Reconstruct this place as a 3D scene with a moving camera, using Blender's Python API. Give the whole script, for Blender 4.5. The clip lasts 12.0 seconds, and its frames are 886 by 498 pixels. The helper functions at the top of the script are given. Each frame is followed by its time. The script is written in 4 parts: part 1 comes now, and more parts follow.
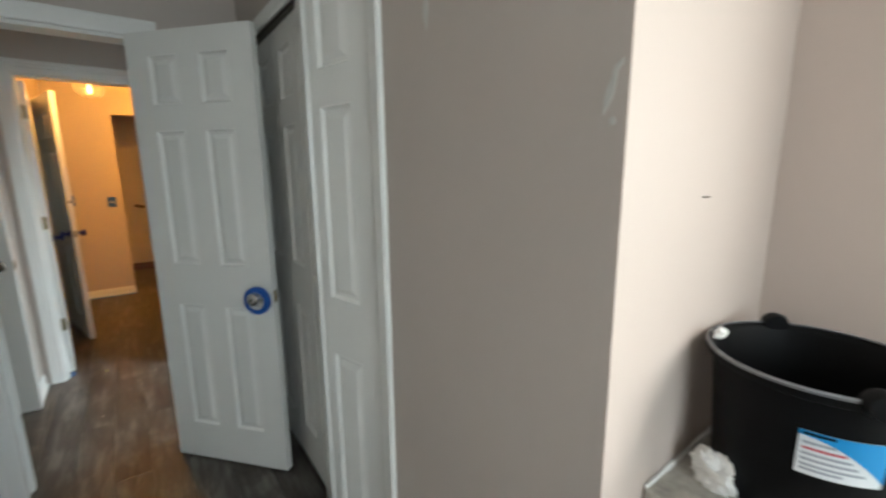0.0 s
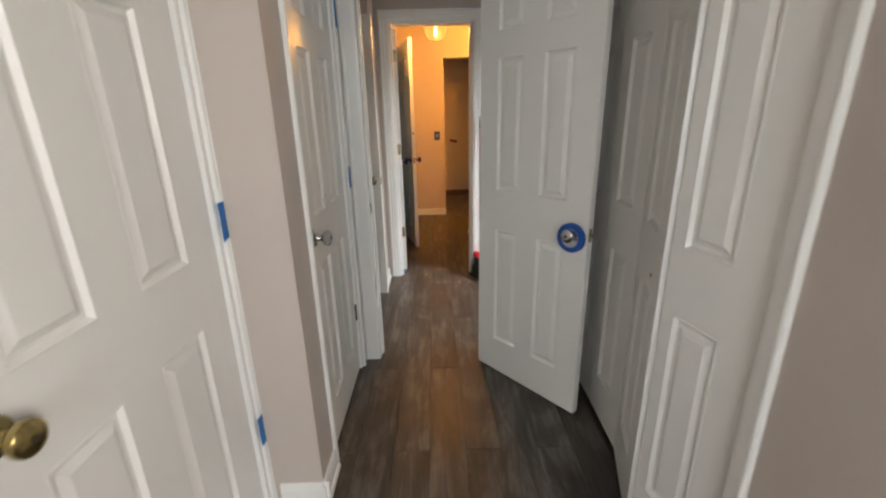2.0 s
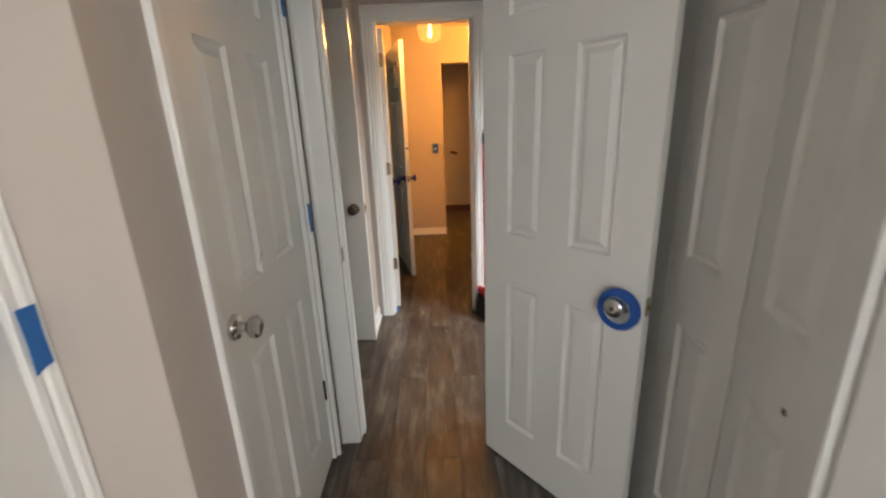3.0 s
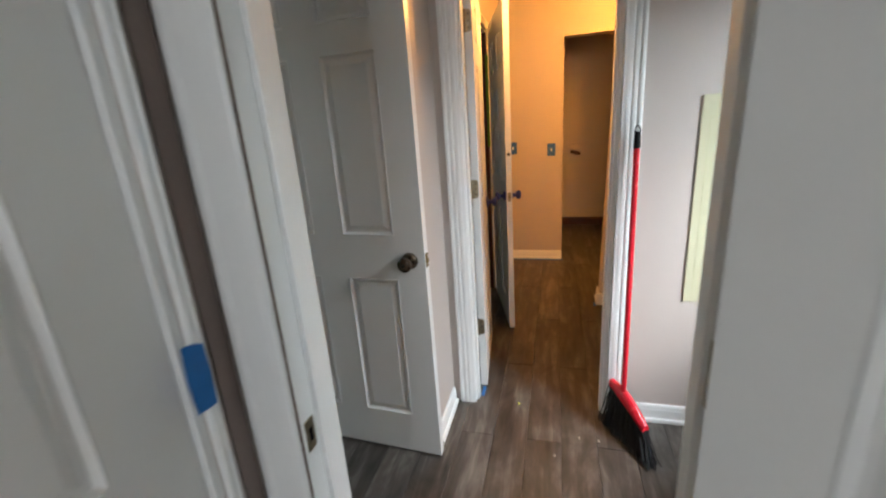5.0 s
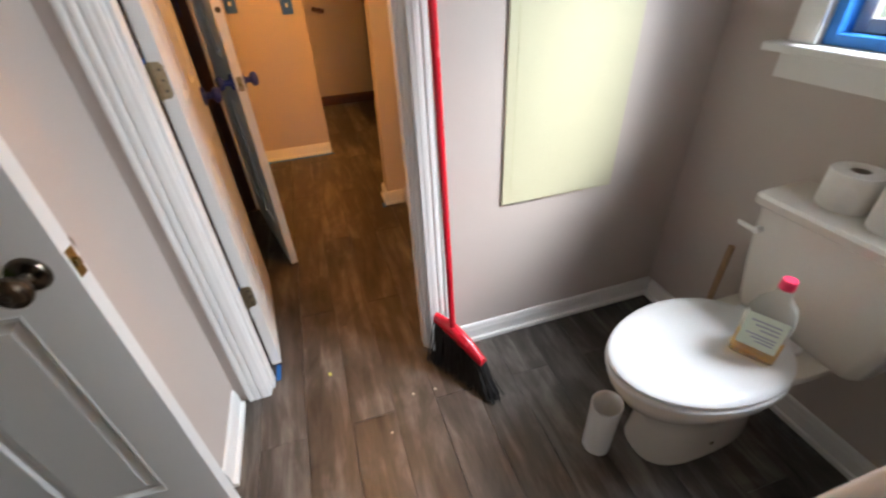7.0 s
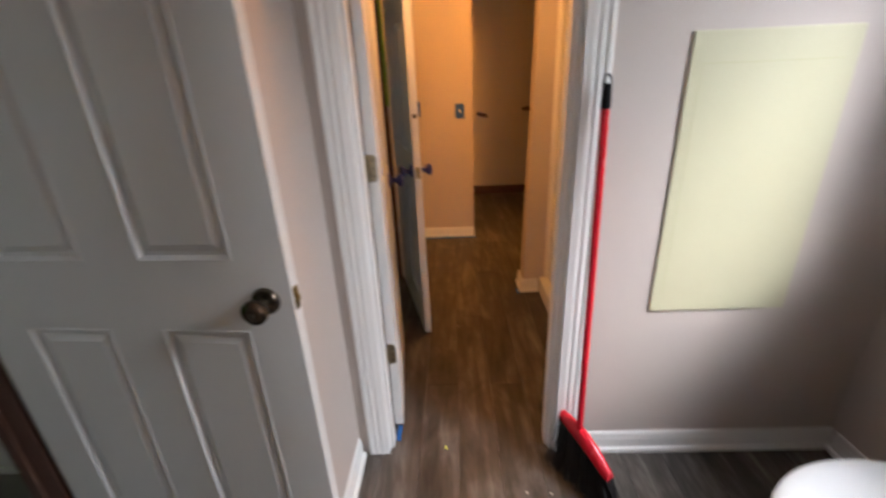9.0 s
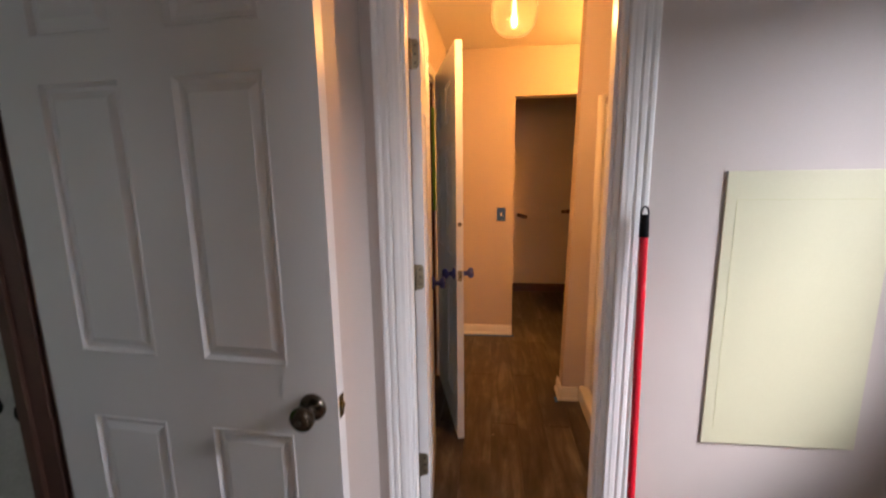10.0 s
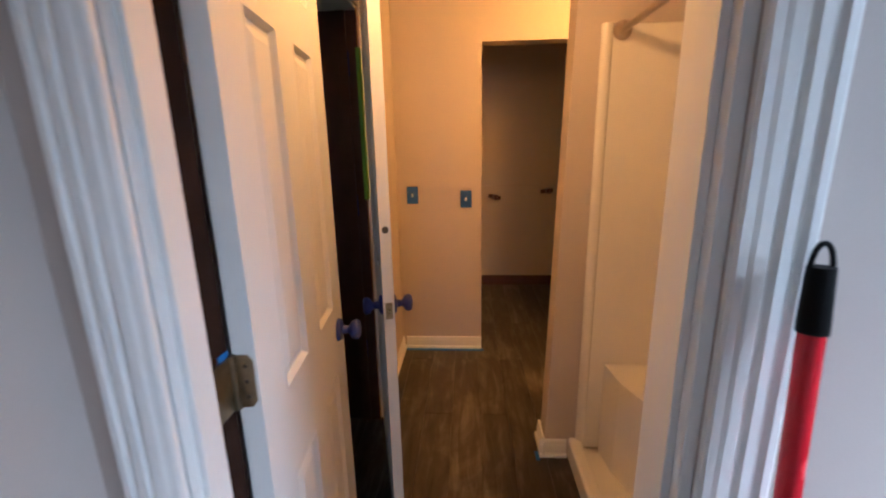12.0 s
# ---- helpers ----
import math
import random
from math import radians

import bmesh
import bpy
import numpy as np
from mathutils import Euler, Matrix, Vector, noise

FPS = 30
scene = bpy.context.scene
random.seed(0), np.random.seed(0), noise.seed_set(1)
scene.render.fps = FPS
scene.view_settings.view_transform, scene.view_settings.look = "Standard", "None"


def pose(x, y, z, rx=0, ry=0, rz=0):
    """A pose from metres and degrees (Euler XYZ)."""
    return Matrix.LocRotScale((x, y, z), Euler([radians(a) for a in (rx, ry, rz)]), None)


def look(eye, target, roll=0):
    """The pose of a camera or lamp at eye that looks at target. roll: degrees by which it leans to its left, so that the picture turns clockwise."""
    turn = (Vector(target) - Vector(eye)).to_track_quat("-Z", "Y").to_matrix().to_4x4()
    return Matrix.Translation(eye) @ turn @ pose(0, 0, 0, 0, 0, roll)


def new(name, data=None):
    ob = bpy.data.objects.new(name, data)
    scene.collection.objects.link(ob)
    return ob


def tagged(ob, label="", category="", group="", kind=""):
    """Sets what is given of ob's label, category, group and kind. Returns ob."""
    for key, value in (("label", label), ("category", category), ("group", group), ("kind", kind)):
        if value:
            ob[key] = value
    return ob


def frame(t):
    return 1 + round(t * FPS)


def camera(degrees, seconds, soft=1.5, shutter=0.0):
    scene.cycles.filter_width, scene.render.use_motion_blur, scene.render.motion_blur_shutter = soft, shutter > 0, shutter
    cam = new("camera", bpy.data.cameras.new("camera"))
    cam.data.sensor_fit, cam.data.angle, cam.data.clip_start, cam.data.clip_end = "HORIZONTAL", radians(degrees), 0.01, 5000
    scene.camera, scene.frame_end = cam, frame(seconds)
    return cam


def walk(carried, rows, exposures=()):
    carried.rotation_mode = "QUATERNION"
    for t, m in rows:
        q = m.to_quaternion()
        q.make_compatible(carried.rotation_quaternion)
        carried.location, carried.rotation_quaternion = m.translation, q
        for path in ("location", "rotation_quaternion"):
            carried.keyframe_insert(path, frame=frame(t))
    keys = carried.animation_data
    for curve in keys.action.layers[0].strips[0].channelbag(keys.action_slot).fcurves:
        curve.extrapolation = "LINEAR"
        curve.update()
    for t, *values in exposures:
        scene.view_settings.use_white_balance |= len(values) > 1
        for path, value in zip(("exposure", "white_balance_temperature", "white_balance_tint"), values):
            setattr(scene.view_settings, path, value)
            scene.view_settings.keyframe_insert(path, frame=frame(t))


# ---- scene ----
# Camera and walk
cam = camera(93.2, 12.0, soft=2.2, shutter=0.4)
PATH = [
    (0, (0.054, -0.069, 1.421), (1.237, 1.5, 1.049), -0.5),
    (0.5, (0.013, -0.035, 1.402), (0.818, 1.746, 0.979), -0.1),
    (1, (-0.045, -0.038, 1.386), (0.386, 1.855, 0.904), -0.7),
    (1.5, (-0.07, -0.016, 1.367), (0.078, 1.9, 0.812), -2.0),
    (2, (-0.087, 0.172, 1.36), (-0.064, 2.076, 0.75), -1.2),
    (2.5, (-0.1, 0.471, 1.401), (0.021, 2.365, 0.77), -0.3),
    (3, (-0.036, 0.736, 1.394), (-0.029, 2.65, 0.817), -2.1),
    (3.5, (0.024, 1.011, 1.394), (-0.227, 2.914, 0.834), -3.3),
    (3.7, (0.023, 1.091, 1.396), (-0.29, 2.985, 0.836), -3.4),
    (5.3, (-0.056, 2.003, 1.4), (-0.579, 3.842, 0.811), -4.2),
    (5.5, (-0.079, 2.095, 1.403), (-0.568, 3.932, 0.78), -4.3),
    (6, (-0.127, 2.309, 1.419), (-0.317, 4.15, 0.66), -2.8),
    (6.5, (-0.081, 2.511, 1.345), (-0.1, 4.234, 0.331), -7.0),
    (6.7, (-0.066, 2.52, 1.312), (0.152, 4.146, 0.168), -5.3),
    (8.3, (-0.031, 2.51, 1.334), (0.71, 4.03, 0.265), -1.0),
    (8.5, (-0.068, 2.508, 1.341), (0.464, 4.155, 0.339), -2.7),
    (8.7, (-0.068, 2.518, 1.366), (0.211, 4.256, 0.416), -3.1),
    (9, (-0.133, 2.452, 1.352), (-0.195, 4.302, 0.594), -2.6),
    (9.5, (-0.154, 2.384, 1.385), (-0.467, 4.286, 0.852), -0.5),
    (10, (-0.15, 2.41, 1.437), (-0.378, 4.366, 1.086), -0.8),
    (10.5, (-0.138, 2.525, 1.48), (-0.306, 4.503, 1.234), -2.2),
    (11, (-0.109, 2.707, 1.471), (-0.251, 4.683, 1.2), -1.9),
    (11.5, (-0.124, 3.005, 1.46), (-0.116, 4.969, 1.08), -0.9),
    (12, (-0.052, 3.236, 1.434), (-0.172, 5.175, 0.96), -1.1),
]
walk(cam, [(t, look(eye, target, roll)) for t, eye, target, roll in PATH],
     exposures=[(0.0, -0.47, 5850, -2), (0.5, -0.42, 5700, -5), (1.0, -0.34, 5900, 0), (1.5, -0.27, 6150, 4), (2.5, -0.30, 6650, 10), (3.7, -0.20, 6300, 5), (5.5, -0.25, 5900, 8),
                (6.5, -0.18, 6000, 11), (8.5, -0.16, 6200, 11), (9.0, -0.46, 6200, 15), (9.5, -0.43, 6150, 19), (10.5, -0.56, 6150, 22), (11.5, -0.61, 5850, 24), (12.0, -0.58, 5000, 11)])

# World, sun and large lights
world = bpy.data.worlds.new("sky")
scene.world = world
world.use_nodes = True
sky = world.node_tree.nodes.new("ShaderNodeTexSky")
sky.sky_type, sky.sun_disc = "NISHITA", False
sky.sun_elevation, sky.sun_rotation = radians(38), radians(132)
background = world.node_tree.nodes["Background"]
background.inputs["Strength"].default_value = 0.10
world.node_tree.links.new(sky.outputs["Color"], background.inputs["Color"])


def sun(energy, colour, eye, target, angle):
    data = bpy.data.lights.new("sun", "SUN")
    data.energy, data.color, data.angle = energy, colour, radians(angle)
    ob = new("sun", data)
    ob.matrix_world = look(eye, target)


def window_light(energy, colour, at, target, width, height, spread=180):
    data = bpy.data.lights.new("window_daylight", "AREA")
    data.shape, data.size, data.size_y = "RECTANGLE", width, height
    data.energy, data.color, data.spread = energy, colour, radians(spread)
    ob = new("window_daylight", data)
    ob.matrix_world = look(at, target)


BATH_DAY, REAR_DAY, EAST_DAY, PENDANT, VANITY, SIDE_FILL, GREEN_FILL = 122.0, 20.0, 30.0, 36.0, 76.0, 4.2, 0.45
sun(2.8, (1.0, 0.97, 0.94), (7.4, -6.8, 8.0), (0, 0, 0), 22)
window_light(BATH_DAY, (0.95, 0.98, 1.0), (1.95, 2.70, 2.26), (0.25, 3.10, 0.60), 0.66, 0.58)
# Fill for the side room, through a window added out of view
window_light(SIDE_FILL, (0.95, 0.98, 1.0), (-2.3, 1.52, 1.5), (-2.2, 3.0, 1.0), 0.75, 0.9)
# Warm fill added in the green room, tinting the inner door's back
window_light(GREEN_FILL, (1.0, 0.74, 0.50), (-1.72, 5.0, 1.5), (-0.6, 5.0, 1.2), 0.7, 0.9)
window_light(REAR_DAY, (0.96, 0.98, 1.0), (0.1, -1.655, 1.5), (0.1, 0.0, 0.95), 1.15, 1.05, 150)
window_light(EAST_DAY, (1.0, 0.90, 0.82), (1.35, -0.8, 1.6), (-0.3, 0.2, 0.9), 0.80, 0.85)
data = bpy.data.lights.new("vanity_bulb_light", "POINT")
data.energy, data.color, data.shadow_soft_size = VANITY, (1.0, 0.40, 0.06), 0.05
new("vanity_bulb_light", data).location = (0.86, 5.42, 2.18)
data = bpy.data.lights.new("pendant_bulb_light", "POINT")
data.energy, data.color, data.shadow_soft_size = PENDANT, (1.0, 0.43, 0.10), 0.014
new("pendant_bulb_light", data).location = (-0.063, 4.26, 2.045)


# Materials
def material(name, colour, rough=0.5, metal=0.0, spread=0.10, size=6.0, bump=0.0, grain=120.0, rough_spread=0.1,
             per_object=0.0, spec=0.5):
    m = bpy.data.materials.new(name)
    m.use_nodes = True
    n, l = m.node_tree.nodes, m.node_tree.links
    b = n["Principled BSDF"]
    b.inputs["Metallic"].default_value = metal
    b.inputs["Specular IOR Level"].default_value = spec
    co = n.new("ShaderNodeTexCoord")
    big, small = n.new("ShaderNodeTexNoise"), n.new("ShaderNodeTexNoise")
    big.inputs["Scale"].default_value, big.inputs["Detail"].default_value = size, 5
    small.inputs["Scale"].default_value, small.inputs["Detail"].default_value = grain, 3
    for t in (big, small):
        l.new(co.outputs["Object"], t.inputs["Vector"])
    both = n.new("ShaderNodeMath")
    both.operation = "MULTIPLY_ADD"
    l.new(small.outputs["Fac"], both.inputs[0])
    both.inputs[1].default_value = 0.35
    l.new(big.outputs["Fac"], both.inputs[2])
    ramp = n.new("ShaderNodeValToRGB")
    ramp.color_ramp.elements[0].position, ramp.color_ramp.elements[1].position = 0.35, 1.0
    ramp.color_ramp.elements[0].color = (*[c * (1 - spread) for c in colour], 1)
    ramp.color_ramp.elements[1].color = (*[min(1, c * (1 + spread)) for c in colour], 1)
    l.new(both.outputs[0], ramp.inputs["Fac"])
    out = ramp.outputs["Color"]
    if per_object:
        info, hsv, mr = n.new("ShaderNodeObjectInfo"), n.new("ShaderNodeHueSaturation"), n.new("ShaderNodeMapRange")
        mr.inputs["To Min"].default_value, mr.inputs["To Max"].default_value = 1 - per_object, 1 + per_object
        l.new(info.outputs["Random"], mr.inputs["Value"])
        l.new(mr.outputs["Result"], hsv.inputs["Value"])
        l.new(out, hsv.inputs["Color"])
        out = hsv.outputs["Color"]
    l.new(out, b.inputs["Base Color"])
    rr = n.new("ShaderNodeMapRange")
    rr.inputs["To Min"].default_value, rr.inputs["To Max"].default_value = max(0.02, rough - rough_spread), min(1, rough + rough_spread)
    l.new(big.outputs["Fac"], rr.inputs["Value"])
    l.new(rr.outputs["Result"], b.inputs["Roughness"])
    if bump:
        bn = n.new("ShaderNodeBump")
        bn.inputs["Strength"].default_value, bn.inputs["Distance"].default_value = bump, 0.002
        l.new(small.outputs["Fac"], bn.inputs["Height"])
        l.new(bn.outputs["Normal"], b.inputs["Normal"])
    return m


def plank_material():
    """Dark grey-brown vinyl planks with long grain and pale worn streaks."""
    m = bpy.data.materials.new("vinyl_plank")
    m.use_nodes = True
    n, l = m.node_tree.nodes, m.node_tree.links
    b = n["Principled BSDF"]
    co, info = n.new("ShaderNodeTexCoord"), n.new("ShaderNodeObjectInfo")
    shift = n.new("ShaderNodeVectorMath")
    shift.operation = "MULTIPLY_ADD"
    l.new(info.outputs["Random"], shift.inputs[0])
    shift.inputs[1].default_value = (37.0, 91.0, 13.0)
    l.new(co.outputs["Object"], shift.inputs[2])
    facs = []
    for scale, mapping, detail in ((1.0, (22, 2.4, 1), 7), (1.0, (6, 2.6, 1), 6), (1.0, (95, 5, 1), 3)):
        mp, tx = n.new("ShaderNodeMapping"), n.new("ShaderNodeTexNoise")
        mp.inputs["Scale"].default_value = mapping
        tx.inputs["Scale"].default_value, tx.inputs["Detail"].default_value = scale, detail
        tx.inputs["Roughness"].default_value, tx.inputs["Distortion"].default_value = 0.62, 0.6
        l.new(shift.outputs[0], mp.inputs["Vector"])
        l.new(mp.outputs["Vector"], tx.inputs["Vector"])
        facs.append(tx.outputs["Fac"])
    ramp = n.new("ShaderNodeValToRGB")
    e = ramp.color_ramp.elements
    e[0].position, e[0].color = 0.35, (0.010, 0.0070, 0.0054, 1)
    e[1].position, e[1].color = 0.72, (0.215, 0.193, 0.172, 1)
    mid = e.new(0.51)
    mid.color = (0.058, 0.048, 0.040, 1)
    mix = n.new("ShaderNodeMath")
    mix.operation = "MULTIPLY_ADD"
    l.new(facs[1], mix.inputs[0])
    mix.inputs[1].default_value = 0.55
    half = n.new("ShaderNodeMath")
    half.operation = "MULTIPLY"
    l.new(facs[0], half.inputs[0])
    half.inputs[1].default_value = 0.47
    l.new(half.outputs[0], mix.inputs[2])
    l.new(mix.outputs[0], ramp.inputs["Fac"])
    hsv, mr = n.new("ShaderNodeHueSaturation"), n.new("ShaderNodeMapRange")
    mr.inputs["To Min"].default_value, mr.inputs["To Max"].default_value = 0.78, 1.2
    l.new(info.outputs["Random"], mr.inputs["Value"])
    l.new(mr.outputs["Result"], hsv.inputs["Value"])
    l.new(ramp.outputs["Color"], hsv.inputs["Color"])
    l.new(hsv.outputs["Color"], b.inputs["Base Color"])
    rr = n.new("ShaderNodeMapRange")
    rr.inputs["To Min"].default_value, rr.inputs["To Max"].default_value = 0.27, 0.52
    l.new(facs[1], rr.inputs["Value"])
    l.new(rr.outputs["Result"], b.inputs["Roughness"])
    bn = n.new("ShaderNodeBump")
    bn.inputs["Strength"].default_value, bn.inputs["Distance"].default_value = 0.25, 0.001
    l.new(facs[2], bn.inputs["Height"])
    l.new(bn.outputs["Normal"], b.inputs["Normal"])
    return m


def glass(name, colour, rough=0.02, ior=1.45):
    m = bpy.data.materials.new(name)
    m.use_nodes = True
    b = m.node_tree.nodes["Principled BSDF"]
    b.inputs["Base Color"].default_value = (*colour, 1)
    b.inputs["Transmission Weight"].default_value = 1.0
    b.inputs["Roughness"].default_value, b.inputs["IOR"].default_value = rough, ior
    return m


def glow(name, colour, strength):
    m = bpy.data.materials.new(name)
    m.use_nodes = True
    b = m.node_tree.nodes["Principled BSDF"]
    b.inputs["Base Color"].default_value = (*colour, 1)
    b.inputs["Emission Color"].default_value = (*colour, 1)
    b.inputs["Emission Strength"].default_value = strength
    return m


def foliage_backdrop():
    """Soft leaves far outside the window, sunlight painted in as pale colour and emission."""
    m = bpy.data.materials.new("garden_backdrop_glow")
    m.use_nodes = True
    n, l = m.node_tree.nodes, m.node_tree.links
    b = n["Principled BSDF"]
    co, a, c = n.new("ShaderNodeTexCoord"), n.new("ShaderNodeTexNoise"), n.new("ShaderNodeTexNoise")
    a.inputs["Scale"].default_value, a.inputs["Detail"].default_value = 1.4, 9
    c.inputs["Scale"].default_value, c.inputs["Detail"].default_value = 0.6, 3
    ramp = n.new("ShaderNodeValToRGB")
    e = ramp.color_ramp.elements
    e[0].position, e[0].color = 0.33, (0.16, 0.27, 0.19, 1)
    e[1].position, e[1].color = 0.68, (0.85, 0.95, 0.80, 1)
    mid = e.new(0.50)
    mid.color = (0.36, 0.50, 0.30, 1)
    add = n.new("ShaderNodeMath")
    add.operation = "MULTIPLY_ADD"
    for t in (a, c):
        l.new(co.outputs["Object"], t.inputs["Vector"])
    l.new(a.outputs["Fac"], add.inputs[0])
    add.inputs[1].default_value = 0.65
    half = n.new("ShaderNodeMath")
    half.operation = "MULTIPLY"
    half.inputs[1].default_value = 0.36
    l.new(c.outputs["Fac"], half.inputs[0])
    l.new(half.outputs[0], add.inputs[2])
    l.new(add.outputs[0], ramp.inputs["Fac"])
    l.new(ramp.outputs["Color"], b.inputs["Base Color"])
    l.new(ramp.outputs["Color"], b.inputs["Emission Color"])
    # The leaves give off their own glow in place of sunlight
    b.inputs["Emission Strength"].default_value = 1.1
    return m


WALL = material("greige_wall_paint", (0.50, 0.443, 0.405), 0.62, spread=0.035, size=1.6, bump=0.10, grain=260)
CEILING = material("ceiling_paint", (0.70, 0.67, 0.63), 0.8, spread=0.03, size=2, bump=0.15, grain=200)
DIRTY = material("dirty_white_wall", (0.50, 0.49, 0.45), 0.7, spread=0.42, size=4.5, bump=0.1)
GREEN = material("green_wall_paint", (0.16, 0.42, 0.04), 0.6, spread=0.08, size=2)
WHITE = material("white_door_paint", (0.74, 0.735, 0.715), 0.36, spread=0.025, size=3, bump=0.06, grain=180, rough_spread=0.08)
# Wall paint with the alcove's warm glow put into its colour
ALCOVE_WARM_LIT = material("alcove_paint_warm_light", (0.54, 0.455, 0.405), 0.6, spread=0.05, size=1.3, bump=0.10, grain=240)
TRIM = material("white_trim_paint", (0.78, 0.78, 0.765), 0.32, spread=0.03, size=5, bump=0.08, grain=90)
WALNUT = material("dark_walnut_stain", (0.024, 0.011, 0.007), 0.85, spread=0.3, size=9, bump=0.2, spec=0.08)
# Shade painted as brown, for a strip of wall and a trim crack
SHADE_BROWN = material("shade_brown", (0.17, 0.125, 0.105), 0.6, spread=0.2, size=9)
STAIN = material("dark_stained_jamb_wood", (0.085, 0.040, 0.026), 0.5, spread=0.35, size=9, bump=0.2)
FLOOR = plank_material()
SUBFLOOR = material("floor_underlay", (0.02, 0.016, 0.013), 0.9)
SIDEFLOOR = material("dark_side_room_floor", (0.16, 0.14, 0.125), 0.7, spread=0.25, size=4)
BRASS = material("aged_brass", (0.44, 0.35, 0.15), 0.22, 1.0, spread=0.35, size=40, rough_spread=0.12)
CHROME = material("satin_chrome", (0.58, 0.57, 0.56), 0.20, 1.0, spread=0.15, size=30, rough_spread=0.08)
STEEL = material("dull_hinge_steel", (0.30, 0.25, 0.165), 0.38, 1.0, spread=0.25, size=40)
DARKMETAL = material("dark_hinge_metal", (0.10, 0.085, 0.065), 0.45, 0.8, spread=0.3, size=40)
TAPE = material("blue_painters_tape", (0.013, 0.14, 0.44), 0.55, spread=0.14, size=30, bump=0.3)
TAPE_ROLL = material("wound_blue_tape", (0.008, 0.075, 0.34), 0.5, spread=0.2, size=30, bump=0.3)
TAPE_DARK = material("wrinkled_blue_tape", (0.011, 0.024, 0.17), 0.5, spread=0.3, size=60, bump=0.8, grain=160)
PORCELAIN = material("white_porcelain", (0.80, 0.80, 0.79), 0.10, spread=0.02, size=4, rough_spread=0.04)
PORCELAIN_AGED = material("off_white_porcelain", (0.66, 0.63, 0.57), 0.14, spread=0.05, size=4, rough_spread=0.05)
SEAT = material("white_seat_plastic", (0.73, 0.74, 0.75), 0.16, spread=0.02, size=4, rough_spread=0.04)
FIBREGLASS = material("white_shower_fibreglass", (0.76, 0.74, 0.70), 0.22, spread=0.03, size=3)
PANEL = material("pale_yellow_access_panel", (0.53, 0.515, 0.35), 0.55, spread=0.05, size=2.5, bump=0.08)
PANEL_LINE = material("panel_recess", (0.50, 0.49, 0.30), 0.6)
RED = material("red_plastic", (0.55, 0.012, 0.025), 0.25, spread=0.1, size=20)
BLACK = material("black_plastic", (0.004, 0.004, 0.0045), 0.5, spread=0.3, size=20, bump=0.1, spec=0.10)
BRISTLE = material("black_bristles", (0.012, 0.011, 0.011), 0.75, spread=0.4, size=80)
PAPER = material("white_tissue_paper", (0.80, 0.79, 0.77), 0.9, spread=0.06, size=40, bump=0.5)
COUNTER = material("worn_counter_board", (0.40, 0.375, 0.33), 0.7, spread=0.45, size=16, bump=0.5, grain=70)
CABINET = material("dull_cabinet_wood", (0.30, 0.25, 0.20), 0.6, spread=0.15, size=6)
CAULK = material("white_caulk", (0.76, 0.75, 0.72), 0.5, bump=0.4)
LABEL_WHITE = material("label_paper", (0.72, 0.73, 0.75), 0.45, spread=0.04)
LABEL_BLUE = material("label_blue", (0.02, 0.26, 0.60), 0.4, spread=0.04)
LABEL_GREY = material("label_print_grey", (0.34, 0.36, 0.40), 0.5)
LABEL_RED = material("label_print_red", (0.50, 0.10, 0.12), 0.5)
LABEL_GREEN = material("label_pale_green", (0.66, 0.72, 0.58), 0.5, spread=0.05)
CLEAR = glass("clear_plastic", (0.93, 0.94, 0.90), 0.15, 1.12)
CLEAR.node_tree.nodes["Principled BSDF"].inputs["Transmission Weight"].default_value = 0.82
AMBER = glass("amber_liquid", (1.0, 0.62, 0.10), 0.05, 1.06)
WINDOWGLASS = glass("window_glass", (0.97, 0.99, 0.98), 0.0, 1.05)
GLOBE = glass("pendant_globe_glass", (1.0, 0.95, 0.86), 0.12, 1.35)
GLOBE.node_tree.nodes["Principled BSDF"].inputs["Transmission Weight"].default_value = 0.98
BULB = glow("lit_bulb", (1.0, 0.62, 0.28), 9.0)
ANTIQUE = material("antique_brass", (0.26, 0.16, 0.07), 0.35, 1.0, spread=0.2, size=30)
BRONZE = material("dark_bronze", (0.15, 0.12, 0.09), 0.25, 1.0, spread=0.2, size=30)
NICKEL = material("brushed_nickel", (0.44, 0.38, 0.32), 0.32, 1.0, spread=0.15, size=30)
WINDOWTRIM = material("grey_window_vinyl", (0.42, 0.41, 0.38), 0.45)
WOODSTICK = material("raw_wood_stick", (0.34, 0.22, 0.12), 0.6, spread=0.2, size=20)
HOOKWOOD = material("dark_red_wood", (0.065, 0.021, 0.014), 0.45, spread=0.3, size=30)
PLASTER = material("torn_paper_drywall", (0.56, 0.55, 0.52), 0.85, spread=0.1, size=30, bump=0.6)
CRUMB = material("yellow_green_scrap", (0.55, 0.60, 0.12), 0.7)
CRUMB_PALE = material("pale_crumb", (0.62, 0.60, 0.54), 0.8)
GARDEN = foliage_backdrop()
LAWN = material("lawn", (0.06, 0.11, 0.03), 0.9, spread=0.3, size=3)


# Mesh helpers
def mesh_of(name, bm, mat, smooth=False):
    me = bpy.data.meshes.new(name)
    bmesh.ops.recalc_face_normals(bm, faces=bm.faces)
    bm.to_mesh(me)
    bm.free()
    me.materials.append(mat)
    if smooth:
        for p in me.polygons:
            p.use_smooth = True
        me.set_sharp_from_angle(angle=radians(40))
    return me


def part(name, bm, mat, parent, label="", smooth=False):
    ob = new(name, mesh_of(name, bm, mat, smooth))
    if parent:
        ob.parent = parent
    return tagged(ob, label)


